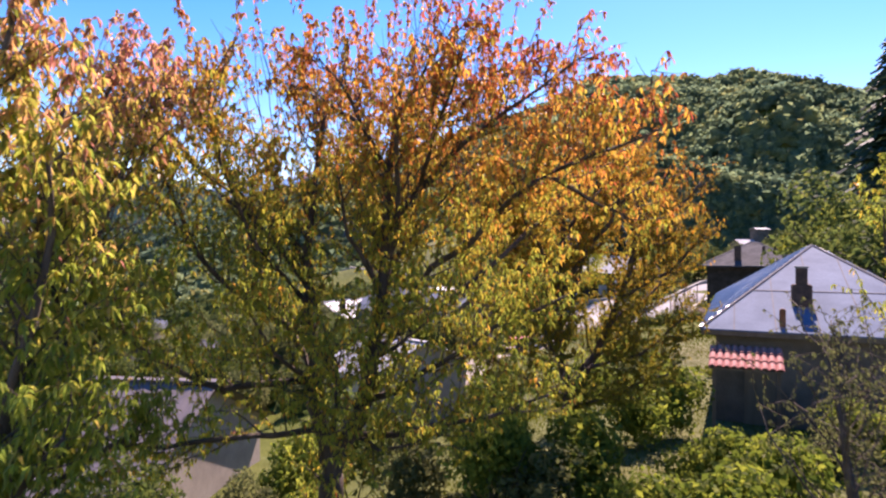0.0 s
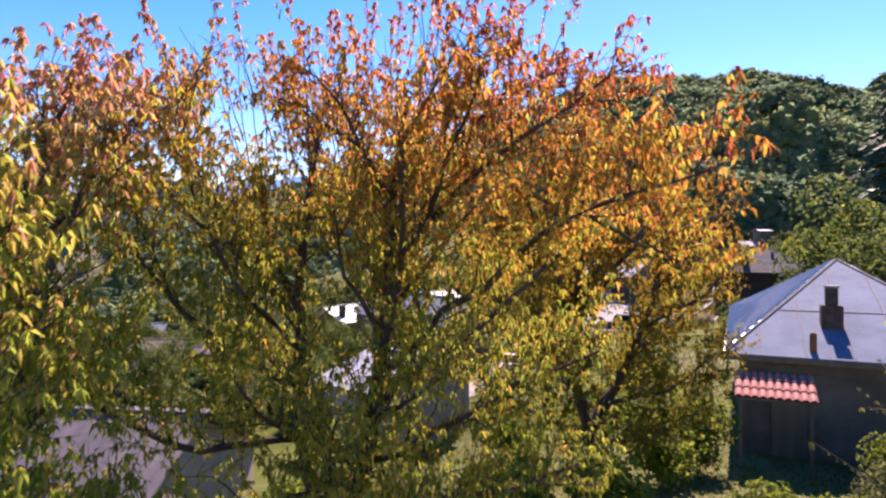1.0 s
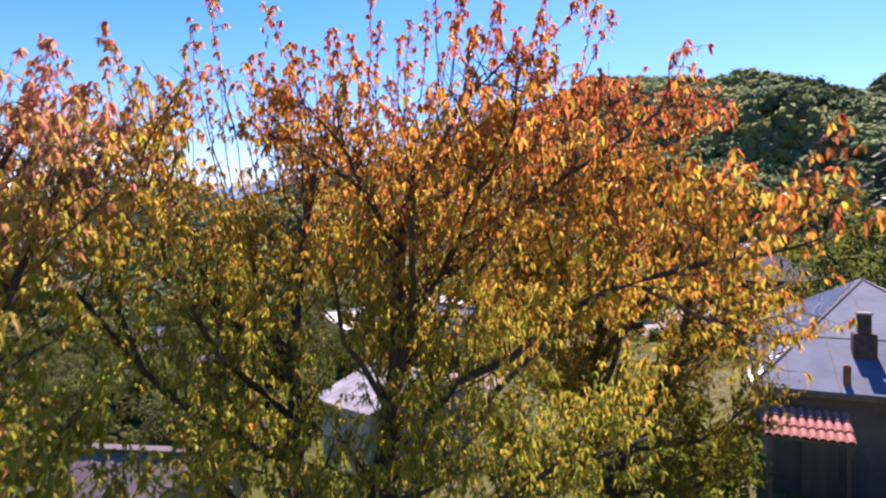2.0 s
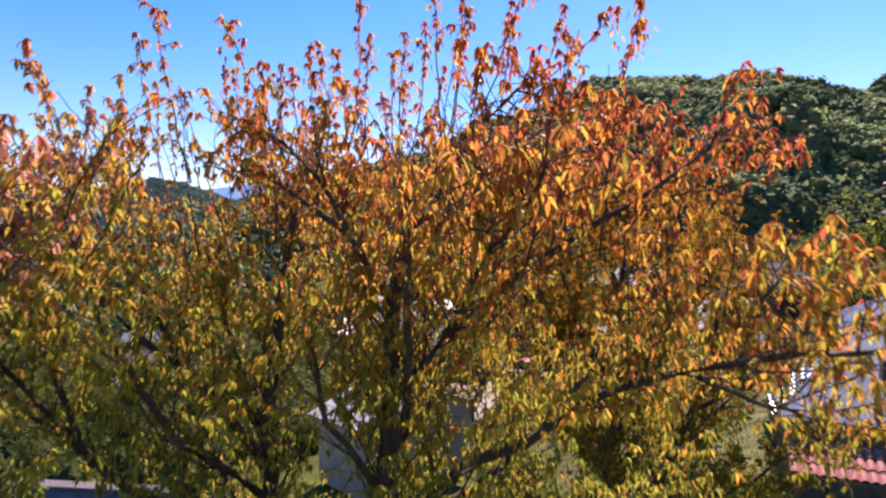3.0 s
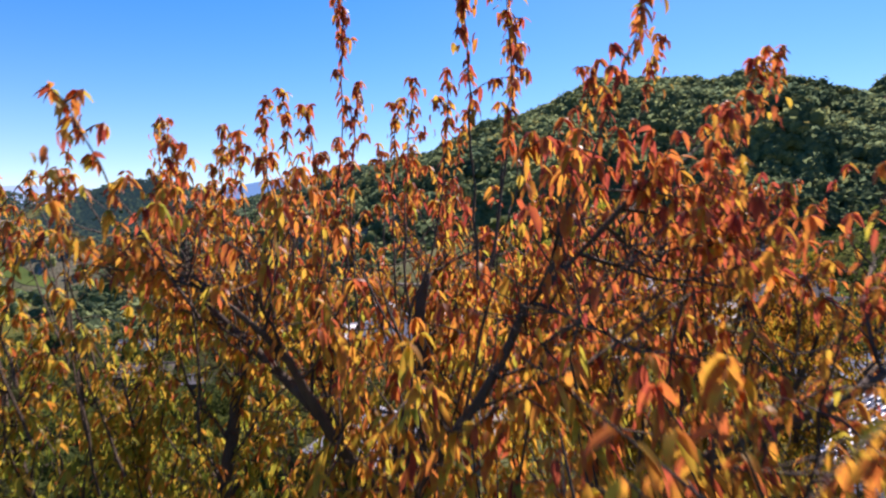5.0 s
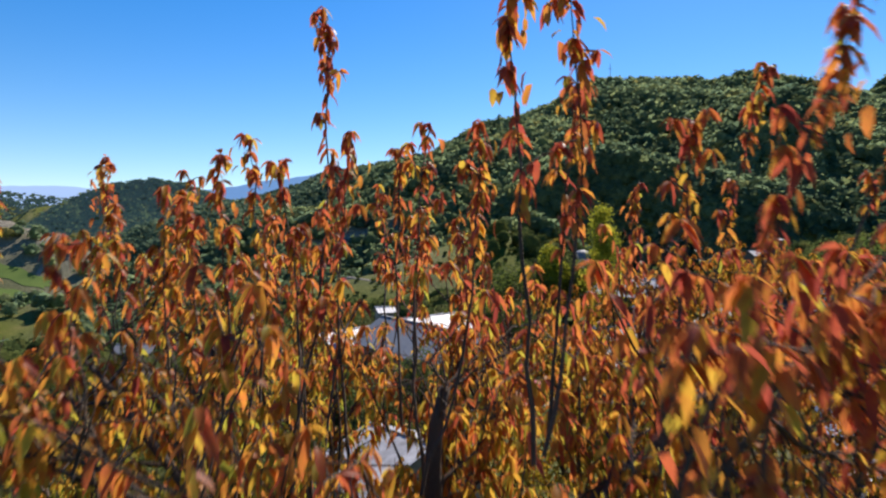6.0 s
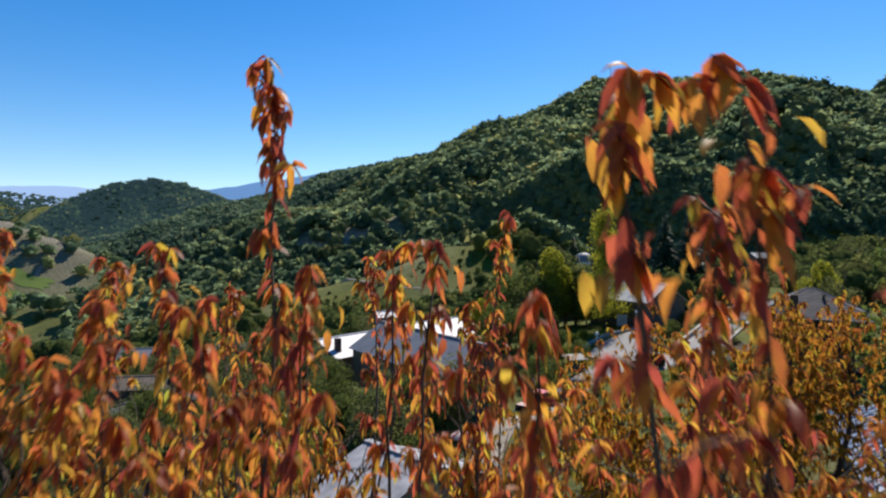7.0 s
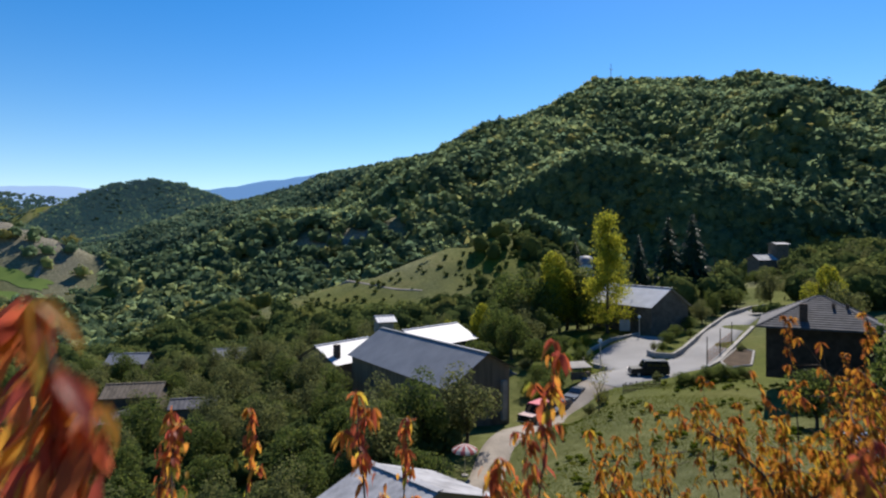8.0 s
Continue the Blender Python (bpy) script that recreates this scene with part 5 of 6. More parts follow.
def hip_house():
    """The long metal-roofed house beside the tree."""
    W, L, RISE, WALLH = 7.8, 16.2, 2.75, 3.4
    h = thing("house", at_corner(8.47, 20.06, 7.4, 0.9, -0.436), "old house with a grey sheet-metal hipped roof and dark walls", "house")
    apex = (W / 2, L / 2, RISE)
    A, B, C, D = (0, 0, 0), (W, 0, 0), (W, L, 0), (0, L, 0)
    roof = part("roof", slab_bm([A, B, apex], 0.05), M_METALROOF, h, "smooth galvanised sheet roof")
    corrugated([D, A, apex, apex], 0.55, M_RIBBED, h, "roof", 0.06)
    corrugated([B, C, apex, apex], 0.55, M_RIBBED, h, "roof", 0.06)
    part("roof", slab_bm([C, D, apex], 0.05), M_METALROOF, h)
    for x in (1.0, 2.2, 3.4, 4.6, 5.8, 6.9):
        y1 = L / 2 * min(x, W - x) / (W / 2) * 0.98
        part("seam", slab_bm([(x - 0.015, 0, 0.02), (x + 0.015, 0, 0.02), (x + 0.015, y1, y1 * RISE / (L / 2) + 0.02), (x - 0.015, y1, y1 * RISE / (L / 2) + 0.02)], 0.02), M_SLATE, roof)
    for y in (3.2,):
        z = y * RISE / (L / 2)
        e = W / L * y
        part("seam", slab_bm([(e, y - 0.03, z + 0.015), (W - e, y - 0.03, z + 0.015), (W - e, y + 0.03, z + 0.03), (e, y + 0.03, z + 0.03)], 0.02), M_SLATE, roof)
    for k in range(1, 31):  # standing ribs run straight up the long slopes to the hips
        y = L * k / 31
        reach = W / 2 * min(y, L - y) / (L / 2) * 0.97
        for x0, way in ((0, 1),) if k % 2 else ((0, 1), (W, -1)):
            # pale zinc colour stands in for the glints along the ribs
            part("batten", mesh_tube((x0, y, 0.07), (x0 + way * reach, y, reach * RISE / (W / 2) + 0.07), 0.045), M_ZINCROOF, h)
    for P in (A, B, C, D):
        part("hip_cap", mesh_tube(P, apex, 0.06), M_SLATE, h)
    walls(h, W, L, -WALLH, -0.02, M_DARKWALL, 0.45)
    part("fascia", box_bm(0.02, 0.02, -0.2, W - 0.02, 0.06, -0.055), M_WOOD, h)
    part("fascia", box_bm(0.02, 0.07, -0.2, 0.06, L - 0.02, -0.055), M_WOOD, h)
    # chimney with a narrower head, its flue pipe beside it
    cx, cy = 3.05, 2.2
    chim = part("chimney", box_bm(cx - 0.3, cy - 0.28, 0.3, cx + 0.3, cy + 0.28, 1.4, 0.03), M_BRICK, h, "sooty brick chimney")
    part("chimney_head", box_bm(cx - 0.17, cy - 0.17, 1.4, cx + 0.17, cy + 0.17, 1.95, 0.02), M_BRICK, chim)
    part("chimney_cap", box_bm(cx - 0.2, cy - 0.2, 1.95, cx + 0.2, cy + 0.2, 2.02, 0.01), M_STONE, chim)
    part("vent_pipe", box_bm(2.3, 0.35, 0.0, 2.48, 0.53, 0.7, 0.03), M_RUST, h, "rusty vent pipe")
    # porch roof of red tiles over the entrance
    porch = part("porch_roof", slab_bm([(0.3, -0.1, -0.55), (0.3, -1.35, -1.02), (2.35, -1.35, -1.02), (2.35, -0.1, -0.55)][::-1], 0.05), M_WOOD, h, "small porch roof")
    tile = tile_mesh(0.205, 0.46, M_REDTILE)
    slope = math.atan2(0.47, 1.25)
    for i in range(10):
        for j in range(3):
            m = Matrix.Translation((0.3 + 0.205 * i, -1.4 + 0.42 * j, -1.0 + 0.158 * j)) @ Matrix.Rotation(slope, 4, "X")
            piece("tile", tile, porch, m=m)
    for x in (0.45, 2.2):
        part("post", box_bm(x - 0.05, -1.3, -WALLH, x + 0.05, -1.2, -1.05), M_WOOD, h)
    part("door", box_bm(1.3, 0.40, -WALLH + 0.3, 2.2, 0.445, -1.25), M_WOOD, h)
    return h


def mesh_tube(a, b, r):
    bm = bmesh.new()
    v, f = tubes([[(a, r), (tuple((Vector(a) + Vector(b)) / 2), r), (b, r)]], 6)
    vs = [bm.verts.new(p) for p in v]
    for q in f:
        bm.faces.new([vs[i] for i in q])
    return bm


def tile_mesh(w, l, mat):
    verts, faces = [], []
    for j in (0, 1):
        for i in range(5):
            a = math.pi * i / 4
            verts.append((w * i / 4, l * j, 0.07 * math.sin(a) + 0.03 * (1 - j)))
    for i in range(4):
        faces.append((i, i + 1, i + 6, i + 5))
    n = len(verts)
    verts += [(x, y, z - 0.03) for x, y, z in verts]
    for i in range(4):
        faces += [(n + i + 1, n + i, n + i + 5, n + i + 6), (i, n + i, n + i + 1, i + 1)]
    return mesh("tile", verts, faces, mat, False)


hip_house()


def tiled_hip_house():
    """The dark-tiled house on the right of the road."""
    W, L, IN, RISE, WALLH = 9.6, 9.6, 4.5, 2.4, 4.4
    h = thing("house", at_corner(26.0, 62.0, 8.3, 0.866, -0.5), "house with a dark tiled hipped roof beside the road", "house")
    A, B, C, D, R1, R2 = (0, 0, 0), (W, 0, 0), (W, L, 0), (0, L, 0), (IN, L / 2, RISE), (W - IN, L / 2, RISE)
    for c in ((A, B, R2, R1), (D, A, R1), (C, D, R1, R2), (B, C, R2)):
        part("roof", slab_bm(list(c), 0.08), M_SLATE, h, "dark tiled roof slope")
    rows = 15
    for k in range(rows):
        t0, t1 = k / rows, (k + 0.96) / rows
        for a, b, ra, rb in ((A, B, R1, R2), (D, A, R1, R1)):
            p = [Vector(a).lerp(Vector(ra), t0), Vector(b).lerp(Vector(rb), t0), Vector(b).lerp(Vector(rb), t1), Vector(a).lerp(Vector(ra), t1)]
            up = Vector((0, 0, 0.09))
            bm = slab_bm([tuple(p[0] + up), tuple(p[1] + up), tuple(p[2] + up * 0.2), tuple(p[3] + up * 0.2)], 0.06)
            part("tile_course", bm, M_SLATE, h)
    for P, Q in ((A, R1), (B, R2), (C, R2), (D, R1), (R1, R2)):
        part("hip_cap", mesh_tube(P, Q, 0.12), M_SLATE, h)
    walls(h, W, L, -WALLH, -0.05, M_DARKWOOD, 0.7)
    part("chimney", box_bm(3.2, 0.9, 0.3, 3.8, 1.4, 2.0, 0.03), M_BRICK, h, "dark brick chimney")
    for x in (5.6, 6.6):
        part("roof_vent", box_bm(x, 2.9, 1.0, x + 0.25, 3.15, 1.95, 0.03), M_BRICK, h)
    return h


tiled_hip_house()
def along(x, y, z, dx, dy):
    """A frame at a ridge's near end: its y axis runs along (dx, dy)."""
    return Matrix.Translation((x, y, z)) @ Matrix.Rotation(math.atan2(dy, dx) - math.pi / 2, 4, "Z")


grey = gable_house(along(3.5, 67.7, 5.0, -12.1, 19), 9.4, 22.5, 3.0, 4.6, M_GREYROOF, M_WOOD, "long barn with a plain grey sheet roof by the road", (3.3, 1.75))
corner = Matrix.Translation((5.0, 68.3, 0)) @ Matrix.Rotation(math.atan2(19, -12.1) - math.pi / 2, 4, "Z")
part("corner_wall", box_bm(-0.28, -0.2, -1.5, 0.28, 0.2, 2.3, 0.02), M_WALL, grey, "whitewashed corner wall", grey.matrix_world.inverted() @ corner)
gable_house(along(-1.0, 35.9, 4.5, -0.7, 0.72), 8.6, 5.2, 1.5, 3.6, M_WHITEROOF, M_WALL, "low house with a pale weathered sheet roof below the tree")
white = gable_house(along(-17.7, 89.7, 2.2, 0.59, 0.81), 8, 10.3, 2.2, 4.5, M_ZINCROOF, M_DARKWALL, "house with a white sheet roof behind the barn")
part("chimney", box_bm(2.2, 1.2, -1.9, 2.9, 1.9, 0.2, 0.03), M_BRICK, white, "dark brick chimney")
gable_house(along(-6.3, 91.7, 4.0, 0.65, 0.76), 8, 11.6, 2.0, 5, M_ZINCROOF, M_DARKWALL, "white-roofed house close behind the barn")
gable_house(along(35.6, 106.7, 8.7, -0.45, 0.89), 9, 14.5, 3.0, 5.5, M_ZINCROOF, M_DARKWALL, "large shed with a white sheet roof under trees")
gable_house(along(-12.2, 110, 3.9, 0.9, 0.4), 3.6, 3.4, 0.9, 6, M_ZINCROOF, M_WALL, "small tall house with a pale roof")
gable_house(along(-6.9, 18.8, 5.9, -1, 0.12), 9, 4.6, 2.2, 2.6, M_MAUVE, M_WALL, "near house with a mauve-grey sheet roof below the trees")
gable_house(along(-38.5, 74, -3.2, 0.45, 0.9), 5, 5, 1.4, 3, M_SLATE, M_WALL, "small house with a dark tiled roof among trees")
gable_house(along(-30.5, 76, -1.4, 1, 0.25), 4, 5, 0.7, 3, M_SLATE, M_DARKWALL, "low dark shed among trees")
gable_house(along(-43, 86, -2.0, 1, 0.2), 6, 7, 1.2, 3, M_DARKWALL, M_DARKWALL, "long low brown-roofed house among trees")
gable_house(along(-60, 118, -3.6, 1, 0.1), 6, 7, 1.5, 5, M_GREYROOF, M_DARKWALL, "grey-roofed house far down the valley")
gable_house(along(-44, 124, -3.8, 1, 0.3), 6, 8, 1.5, 5, M_GREYROOF, M_WALL, "grey-roofed house far among gardens")
gable_house(along(95, 199, 13.3, 1, 0.1), 7, 6.5, 1.8, 5, M_WHITEROOF, M_DARKWALL, "far house with a pale roof on the slope")
gable_house(along(101.5, 200, 17.0, 1, 0.1), 5, 4.8, 0.6, 9, M_WHITEROOF, M_DARKWALL, "far tall house with a flat pale roof")


def domed_tower(x, y, top):
    ob = thing("domed_tower", Matrix.Translation((x, y, top)), "round grey metal dome on a pale tower among trees", "tower")
    bm = bmesh.new()
    bmesh.ops.create_uvsphere(bm, u_segments=16, v_segments=10, radius=2.4, matrix=Matrix.Translation((0, 0, -2.4)) @ Matrix.Diagonal((1, 1, 0.85, 1)))
    bmesh.ops.delete(bm, geom=[v for v in bm.verts if v.co.z < -2.6], context="VERTS")
    part("dome", bm, M_GREYROOF, ob, "grey metal dome", smooth=True)
    part("drum", cyl_bm(2.5, 2.5, -9.5, -2.5, 16), M_WHITE, ob)
    part("cornice", cyl_bm(2.75, 2.75, -3.1, -2.7, 16), M_WHITE, ob)
    for k in range(8):
        a = k * math.pi / 4
        part("rib", mesh_tube((2.36 * math.cos(a), 2.36 * math.sin(a), -2.2), (1.2 * math.cos(a), 1.2 * math.sin(a), -0.55), 0.07), M_CHROME, ob)


domed_tower(31.7, 149, 13.8)


# ---- along the road ----
ribbon("track_1", [(-44, 243), (-36, 238), (-28, 233), (-17, 226), (-8, 222)], [0.9, 1.0, 1.0, 1.0, 0.9], M_GRAVEL, "pale gravel track across the grassy knoll", 0.2, tilt=True)


def field(name, x0, x1, y0, y1, label):
    """A mown patch lying on the land, with ragged edges."""
    n, k = 24, 8
    verts, faces = [], []
    for a in range(n):
        for b in range(k):
            x = x0 + (x1 - x0) * a / (n - 1) + 2.0 * math.sin(b * 1.9 + x0)
            y = y0 + (y1 - y0) * b / (k - 1) + 1.2 * math.sin(a * 0.8 + y0)
            verts.append((x, y, ground_z(x, y) + 0.35))
    for a in range(n - 1):
        for b in range(k - 1):
            q = a * k + b
            faces.append((q, q + k, q + k + 1, q + 1))
    tagged(new(name, mesh(name, verts, faces, M_FIELD, True)), label, "field", kind="structure")


field("field_1", -320, -262, 391, 404, "bright green mown field in the valley")
field("field_2", -325, -266, 412, 424, "upper bright green field in the valley")
ribbon("track_2", [(-272, 415), (-279, 428), (-281, 440), (-287, 454)], [2.4, 2.6, 2.6, 2.4], M_GRAVEL, "pale dirt track up the dry hillside", 0.3, tilt=True)
wander("wall_1", [(18.9, 83.5), (17.2, 86.5), (17.6, 90), (20.2, 96), (24.5, 101.5), (30, 105.5)], 0.35, -0.4, 0.5, M_STONE, "low pale stone parapet along the side road")
wander("wall_2", [(26.8, 92.0), (27.4, 90.2), (29.3, 89.7), (31.6, 92.4), (36, 99), (42, 107.6), (48.8, 115.6), (55.2, 121.2), (60, 124)], 0.4, -0.5, 0.7, M_STONE, "curved stone retaining wall along the uphill road")
wander("kerb_1", [(30.6, 82.4), (33.8, 86.6), (37.5, 91.6), (41.6, 97.2), (48, 105.8)], 0.5, -0.3, 0.3, M_STONE, "pale kerb along the uphill road", "kerb")


def post(name, x, y, height, r, label, head=False, bar=False):
    ob = thing(name, Matrix.Translation((x, y, ground_z(x, y))), label, "lamp post" if head else "pole", "street lamps" if head else "")
    part("pole", cyl_bm(r, r * 0.75, -0.3, height, 8), M_CHROME if head else M_WOOD, ob)
    if head:
        part("lamp_head", cyl_bm(0.24, 0.14, height, height + 0.35, 10), M_WHITE, ob, "white lamp head")
        part("arm", cyl_bm(0.07, 0.05, height - 0.3, height - 0.2, 8), M_CHROME, ob)
    elif bar:
        part("crossbar", box_bm(-0.5, -0.05, height - 0.5, 0.5, 0.05, height - 0.38), M_WOOD, ob)
    return ob


POLES = ((31.4, 84.2, 3.6), (36.0, 90.8, 3.4), (40.2, 96.4, 3.2))
for x, y, h in POLES:
    post("fence_pole", x, y, h, 0.08, "slim dark pole standing beside the road")["group"] = "poles beside the road"
mesh_fence = thing("wire_fence", Matrix(), "rusty wire mesh fence strung between dark poles", "fence")
for (x0, y0, _), (x1, y1, _) in zip(POLES, POLES[1:]):
    a, b = Vector((x0, y0, ground_z(x0, y0) + 0.3)), Vector((x1, y1, ground_z(x1, y1) + 0.3))
    for z in (0.0, 0.5, 1.0, 1.5):
        part("wire", mesh_tube(tuple(a + Vector((0, 0, z))), tuple(b + Vector((0, 0, z))), 0.03), M_RUST, mesh_fence)
    for k in range(1, 14):
        p = a.lerp(b, k / 14)
        part("stay", mesh_tube(tuple(p), tuple(p + Vector((0, 0, 1.5))), 0.025), M_RUST, mesh_fence)
post("street_lamp", 29.5, 104.0, 3.0, 0.06, "white-headed street lamp beside the side road", True)
post("street_lamp", 18.0, 82.8, 3.6, 0.06, "white-headed street lamp beside the side road", True)
post("utility_pole", 66, 160, 9, 0.14, "slim dark wooden utility pole on the slope", bar=True)

# picket fence below the parked off-roader
fence = thing("fence", Matrix.Translation((17.4, 71.5, ground_z(17.4, 71.5))) @ Matrix.Rotation(radians(12), 4, "Z"), "weathered wooden picket fence at the meadow edge", "fence")
for k in range(18):
    x = k * 0.24
    h = 1.0 + 0.18 * math.sin(k * 2.3)
    part("picket", box_bm(x, -0.02, -0.5, x + 0.09, 0.02, h, 0.008), M_WOOD, fence)
for z in (0.25, 0.75):
    part("rail", box_bm(-0.05, 0.025, z, 4.3, 0.07, z + 0.08), M_WOOD, fence)

# freshly dug garden bed with pale edging
bed = [(34.2, 86.6), (39.6, 93.6), (40.6, 91), (36.2, 83), (32.6, 81.4)]
bed_ob = thing("garden_bed", Matrix(), "brown dug garden bed edged with pale stone", "garden bed")
part("soil", slab_bm([(x, y, ground_z(x, y) + 0.12) for x, y in bed], 0.6), plain("bare_soil", (0.05, 0.034, 0.022), (0.1, 0.07, 0.045), 1.5, 14, 0.95, spec=0.1, bump=0.9), bed_ob)
for a, b in zip(bed, bed[1:] + bed[:1]):
    part("edging", mesh_tube((*a, ground_z(*a) + 0.12), (*b, ground_z(*b) + 0.12), 0.16), M_STONE, bed_ob)


def wheel(parent, x, y, r, w):
    m = Matrix.Translation((x, y, r)) @ Matrix.Rotation(math.pi / 2, 4, "X")
    t = part("wheel", cyl_bm(r, r, -w / 2, w / 2, 18), M_TYRE, parent, "black tyre", m)
    part("rim", cyl_bm(r * 0.6, r * 0.5, -w / 2 - 0.01, w / 2 + 0.01, 14), M_CHROME, t)


def hull(profile, y0, y1, bevel, tuck=0.0):
    """A car's body: a side profile pulled across, its upper points tucked in."""
    bm = bmesh.new()
    top = max(z for _, z in profile)
    low = min(z for _, z in profile)
    rows = []
    for y, s in ((y0, 1), (y1, -1)):
        rows.append([bm.verts.new((x, y + s * tuck * (z - low) / (top - low), z)) for x, z in profile])
    bm.faces.new(rows[0]), bm.faces.new(rows[1][::-1])
    n = len(profile)
    for k in range(n):
        bm.faces.new((rows[0][k], rows[1][k], rows[1][(k + 1) % n], rows[0][(k + 1) % n]))
    bmesh.ops.recalc_face_normals(bm, faces=bm.faces[:])
    if bevel:
        bmesh.ops.bevel(bm, geom=bm.edges[:], offset=bevel, segments=2, affect="EDGES")
    return bm


def car(m, paint, label, boxy, top=None, bonnet=None):
    ob = thing("off_road_car" if boxy else "car", m, label, "car")
    L = 4.3 if boxy else 4.1
    if boxy:
        part("body", hull([(0, 0.45), (L, 0.45), (L, 1.12), (1.25, 1.12), (0.05, 1.05)], -0.88, 0.88, 0.05), paint, ob)
        cab = part("cabin", hull([(1.2, 1.1), (L - 0.03, 1.1), (L - 0.1, 1.86), (1.6, 1.86)], -0.86, 0.86, 0.05, 0.1), paint, ob)
        # without a top paint, grey puts the reflected sky into the roof colour
        part("roof", hull([(1.6, 1.855), (L - 0.12, 1.855), (L - 0.16, 1.93), (1.68, 1.93)], -0.72, 0.72, 0.02), top or M_GREYPAINT, ob, "red roof" if top else "roof greyed by reflected sky")
        if bonnet:
            part("bonnet", hull([(0.06, 1.06), (1.2, 1.125), (1.2, 1.16), (0.06, 1.1)], -0.8, 0.8, 0.01), bonnet, ob, "pale pink bonnet")
        spans, wind = ((1.75, 2.35), (2.45, 3.2), (3.3, 4.1)), (1.27, 1.56, 1.2, 1.8)
        part("spare_wheel", cyl_bm(0.36, 0.36, 0, 0.2, 16), M_TYRE, ob, m=Matrix.Translation((L, 0, 0.98)) @ Matrix.Rotation(math.pi / 2, 4, "Y"))
        r, xs, zb, zt, yw = 0.37, (0.85, 3.4), 1.25, 1.72, 0.80
    else:
        part("body", hull([(0, 0.35), (L, 0.35), (L, 0.85), (3.6, 0.92), (1.15, 0.9), (0.08, 0.72)], -0.82, 0.82, 0.06), paint, ob)
        cab = part("cabin", hull([(1.05, 0.88), (3.75, 0.88), (3.2, 1.36), (1.75, 1.38)], -0.78, 0.78, 0.05, 0.14), paint, ob)
        spans, wind = ((1.75, 2.4), (2.5, 3.15)), (1.12, 1.7, 0.95, 1.33)
        r, xs, zb, zt, yw = 0.3, (0.8, 3.3), 0.97, 1.26, 0.72
    for s in (-1, 1):
        for a, b in spans:
            part("window", box_bm(a, s * yw - 0.03, zb, b, s * yw + 0.03, zt, 0.01), M_GLASS, cab)
    bm = bmesh.new()
    q = [bm.verts.new(p) for p in ((wind[0] - 0.02, -0.66, wind[2] + 0.03), (wind[0] - 0.02, 0.66, wind[2] + 0.03), (wind[1] - 0.02, 0.6, wind[3]), (wind[1] - 0.02, -0.6, wind[3]))]
    q2 = [bm.verts.new((v.co.x + 0.04, v.co.y, v.co.z - 0.04)) for v in q]
    bm.faces.new(q), bm.faces.new(q2[::-1])
    for k in range(4):
        bm.faces.new((q[k], q2[k], q2[(k + 1) % 4], q[(k + 1) % 4]))
    part("windscreen", bm, M_GLASS, cab)
    for x in xs:
        for y in (-0.78, 0.78):
            wheel(ob, x, y, r, 0.24)
    for y in (-0.62, 0.62):
        part("headlight", cyl_bm(0.1, 0.1, -0.03, 0.03, 12), M_CHROME, ob, m=Matrix.Translation((0.0 if boxy else 0.03, y, 0.85 if boxy else 0.62)) @ Matrix.Rotation(math.pi / 2, 4, "Y"))
    part("bumper", box_bm(-0.12, -0.84, 0.4, 0.0, 0.84, 0.56, 0.03), M_CHROME if boxy else paint, ob)
    ob["group"] = "cars by the road"
    return ob


def on_road(x, y, turn, up=0.08):
    return Matrix.Translation((x, y, ground_z(x, y) + up)) @ Matrix.Rotation(turn, 4, "Z")


car(on_road(20.6, 79.9, radians(-3)), M_BLACK, "black boxy off-road car standing on the road", True)
car(on_road(6.9, 67.6, radians(50)), M_BLACK, "dark off-road car with a red roof and pale bonnet", True, plain("red_roof_paint", (0.5, 0.07, 0.1), (0.6, 0.11, 0.14), 2, 30, 0.5, bump=0.02), plain("pale_bonnet_paint", (0.42, 0.27, 0.26), (0.5, 0.35, 0.33), 2, 30, 0.5, bump=0.02))
car(on_road(10.0, 71.6, radians(50)), plain("dark_blue_car_paint", (0.02, 0.03, 0.045), (0.03, 0.042, 0.06), 2, 30, 0.3, 0.0, 0.5, 0.02), "dark blue hatchback car parked at the roadside", False)
car(on_road(12.5, 74.6, radians(48)), M_GREYPAINT, "silver-grey car parked in the roadside row", False)
car(on_road(4.2, 84.0, radians(20)), M_GREYPAINT, "blue-grey car under trees near the barn", False)


def parasol(x, y):
    ob = thing("garden_umbrella", Matrix.Translation((x, y, ground_z(x, y))), "pink and white striped garden umbrella beside the lane", "umbrella")
    part("pole", cyl_bm(0.025, 0.025, 0, 2.15, 8), M_CHROME, ob)
    part("base", cyl_bm(0.28, 0.24, 0, 0.1, 14), M_STONE, ob)
    for k in range(16):
        a0, a1 = k * math.pi / 8, (k + 1) * math.pi / 8
        bm = bmesh.new()
        rows = []
        for r, z in ((0.0, 2.25), (0.45, 2.16), (0.8, 1.98), (0.93, 1.86), (0.93, 1.74)):
            rows.append([bm.verts.new((r * math.cos(a) if r else 0.001 * math.cos(a), r * math.sin(a) if r else 0.001 * math.sin(a), z)) for a in (a0, a1)])
        for p, q in zip(rows, rows[1:]):
            bm.faces.new((p[0], q[0], q[1], p[1]))
        bmesh.ops.solidify(bm, geom=bm.faces[:], thickness=0.008)
        part("canopy_panel", bm, M_PINK if k % 2 else M_WHITE, ob)
    return ob


parasol(0.7, 53.2)

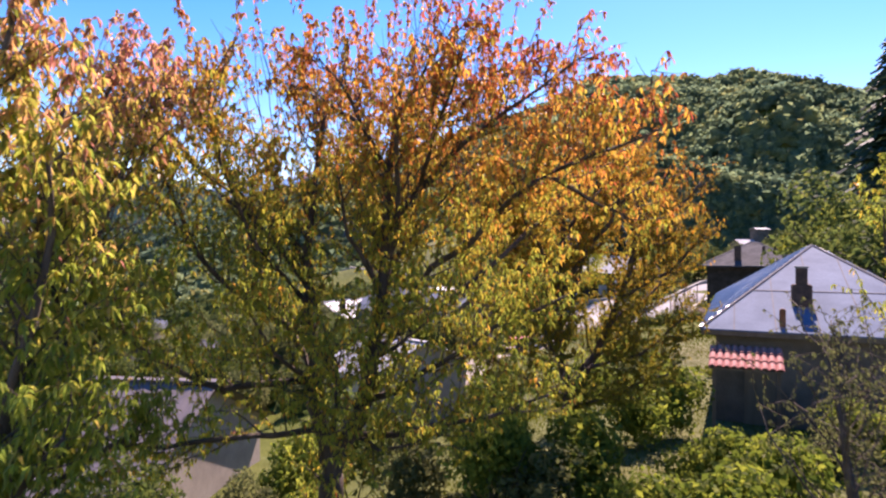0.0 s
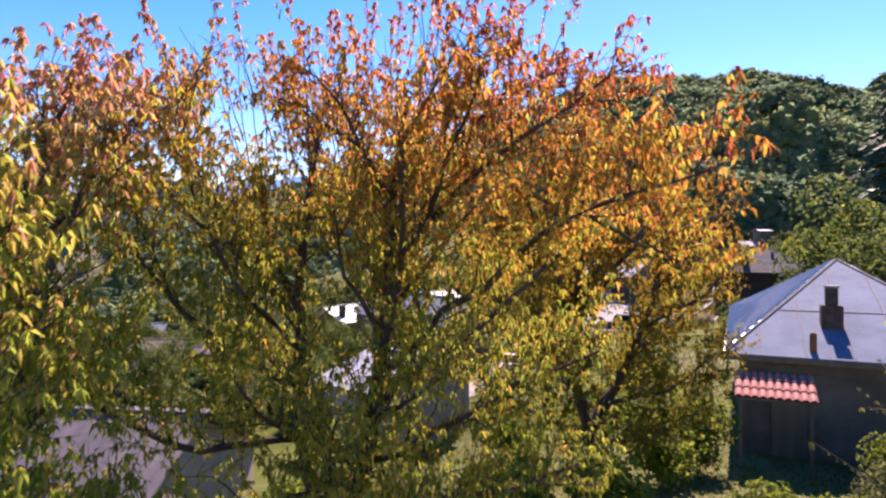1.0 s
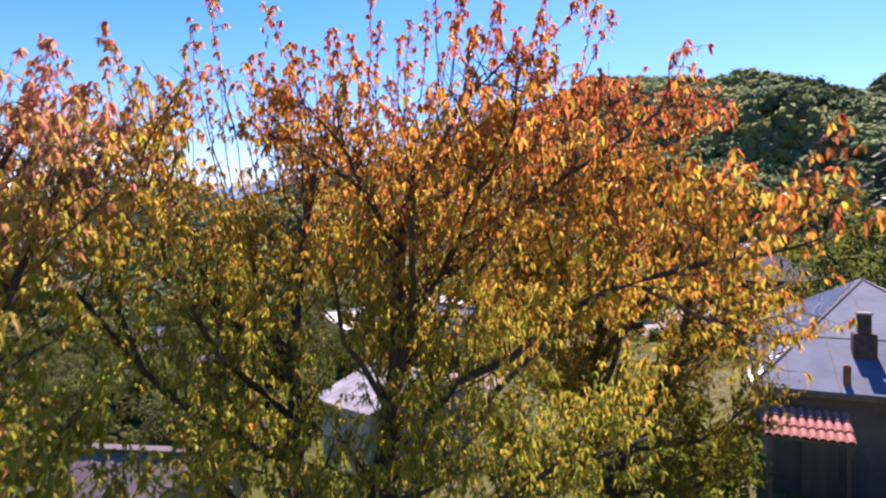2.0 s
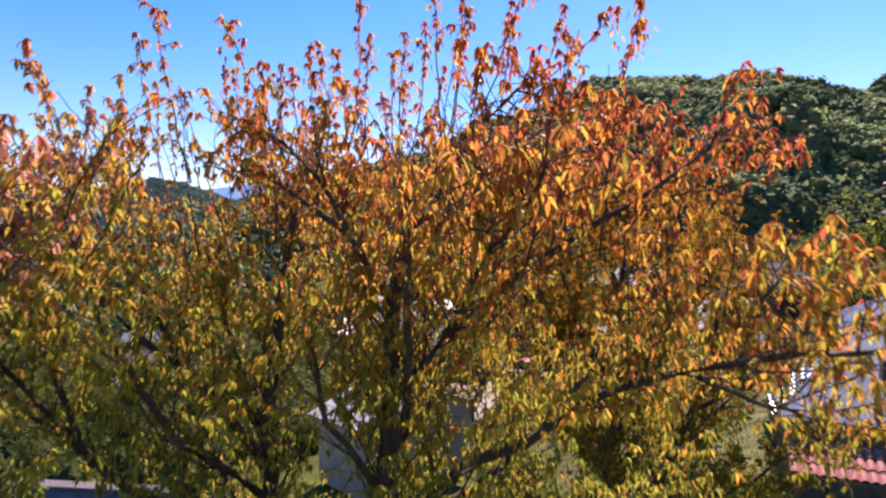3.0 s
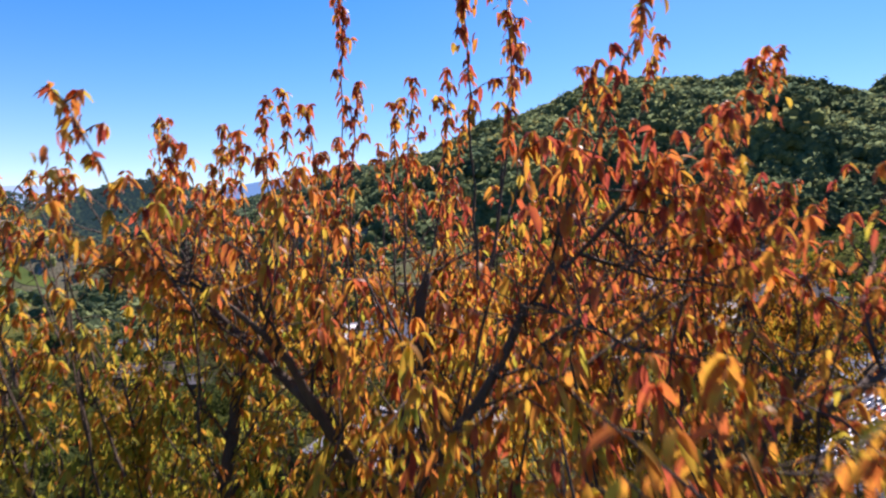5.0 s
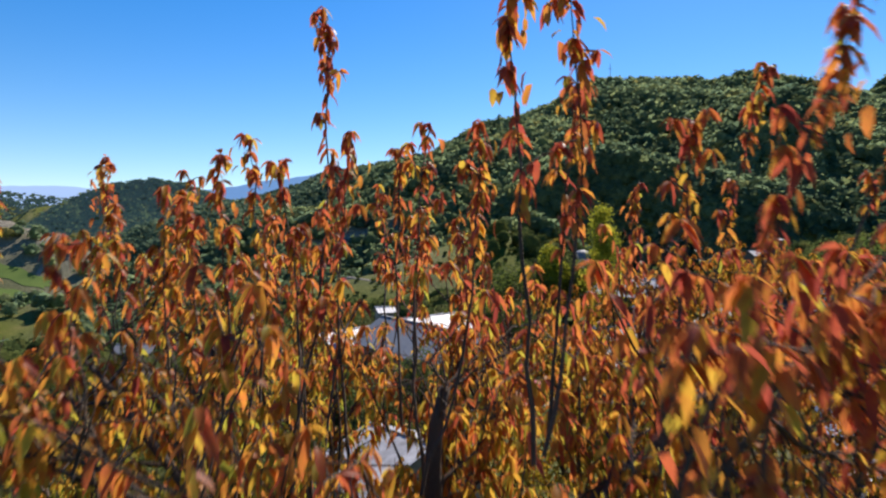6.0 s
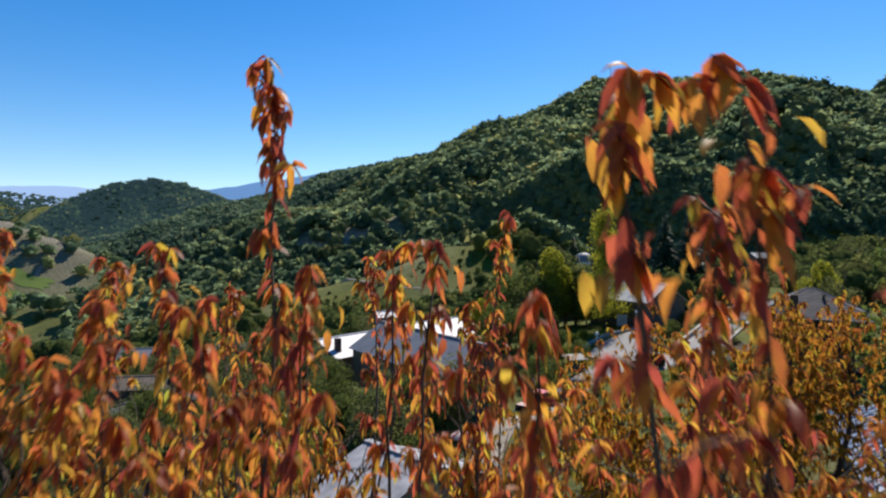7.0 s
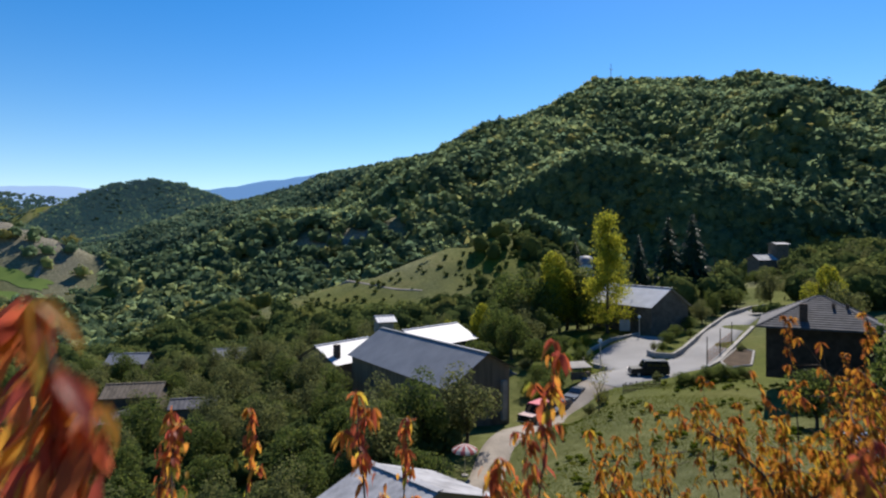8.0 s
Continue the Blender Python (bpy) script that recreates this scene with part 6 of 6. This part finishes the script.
# small white-topped stall and a notice board by the side road
stall = thing("market_stall", on_road(14.7, 79.9, 0.3, 0), "small roadside stall with a pale awning", "stall")
part("awning", slab_bm([(-1.3, -0.9, 1.5), (1.3, -0.9, 1.5), (1.3, 0.9, 1.9), (-1.3, 0.9, 1.9)], 0.05), M_STONE, stall)
for x in (-1.2, 1.2):
    for y in (-0.8, 0.8):
        part("post", cyl_bm(0.04, 0.04, -0.2, 1.48 if y < 0 else 1.85, 8), M_WOOD, stall, m=Matrix.Translation((x, y, 0)))
part("counter", box_bm(-1.15, -0.75, 0.1, 1.15, -0.3, 0.9, 0.02), M_WOOD, stall)
board = thing("notice_board", on_road(28.0, 106.5, 0.2, 0), "pale notice board on two posts", "sign")
part("panel", box_bm(-0.9, -0.05, 0.6, 0.9, 0.05, 2.4, 0.02), M_STONE, board)
for x in (-0.8, 0.8):
    part("post", cyl_bm(0.05, 0.05, -0.2, 0.6, 8), M_WOOD, board, m=Matrix.Translation((x, 0, 0)))
# antenna mast on the summit
mast = thing("antenna_mast", Matrix.Translation((176, 652, 184)), "thin antenna mast on the mountain top", "mast")
part("pole", cyl_bm(0.7, 0.35, -12, 26, 6), M_CHROME, mast)
part("crossbar", box_bm(-2, -0.2, 20, 2, 0.2, 20.5), M_CHROME, mast)


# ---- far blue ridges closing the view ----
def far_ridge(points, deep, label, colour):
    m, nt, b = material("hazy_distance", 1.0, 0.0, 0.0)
    # distance haze is put into the base colour and a matching glow
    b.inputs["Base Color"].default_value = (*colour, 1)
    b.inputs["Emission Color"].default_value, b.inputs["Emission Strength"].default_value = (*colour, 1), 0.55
    verts, faces = [], []
    for i, (x, y, z) in enumerate(points):
        verts += [(x, y, z), (x * 0.985, y * 0.985 - deep, -60)]
        if i:
            faces.append((2 * i - 2, 2 * i, 2 * i + 1, 2 * i - 1))
    tagged(new("backdrop", mesh("backdrop", verts, faces, m, True)), label, "backdrop", kind="structure")


def ridge_line(x0, x1, y, low, high, seed):
    pts = []
    for i in range(41):
        t = i / 40
        pts.append((x0 + (x1 - x0) * t, y, low + (high - low) * t + 22 * noise.noise((t * 4.0, seed, 0)) + 8 * noise.noise((t * 15, seed, 1))))
    return pts


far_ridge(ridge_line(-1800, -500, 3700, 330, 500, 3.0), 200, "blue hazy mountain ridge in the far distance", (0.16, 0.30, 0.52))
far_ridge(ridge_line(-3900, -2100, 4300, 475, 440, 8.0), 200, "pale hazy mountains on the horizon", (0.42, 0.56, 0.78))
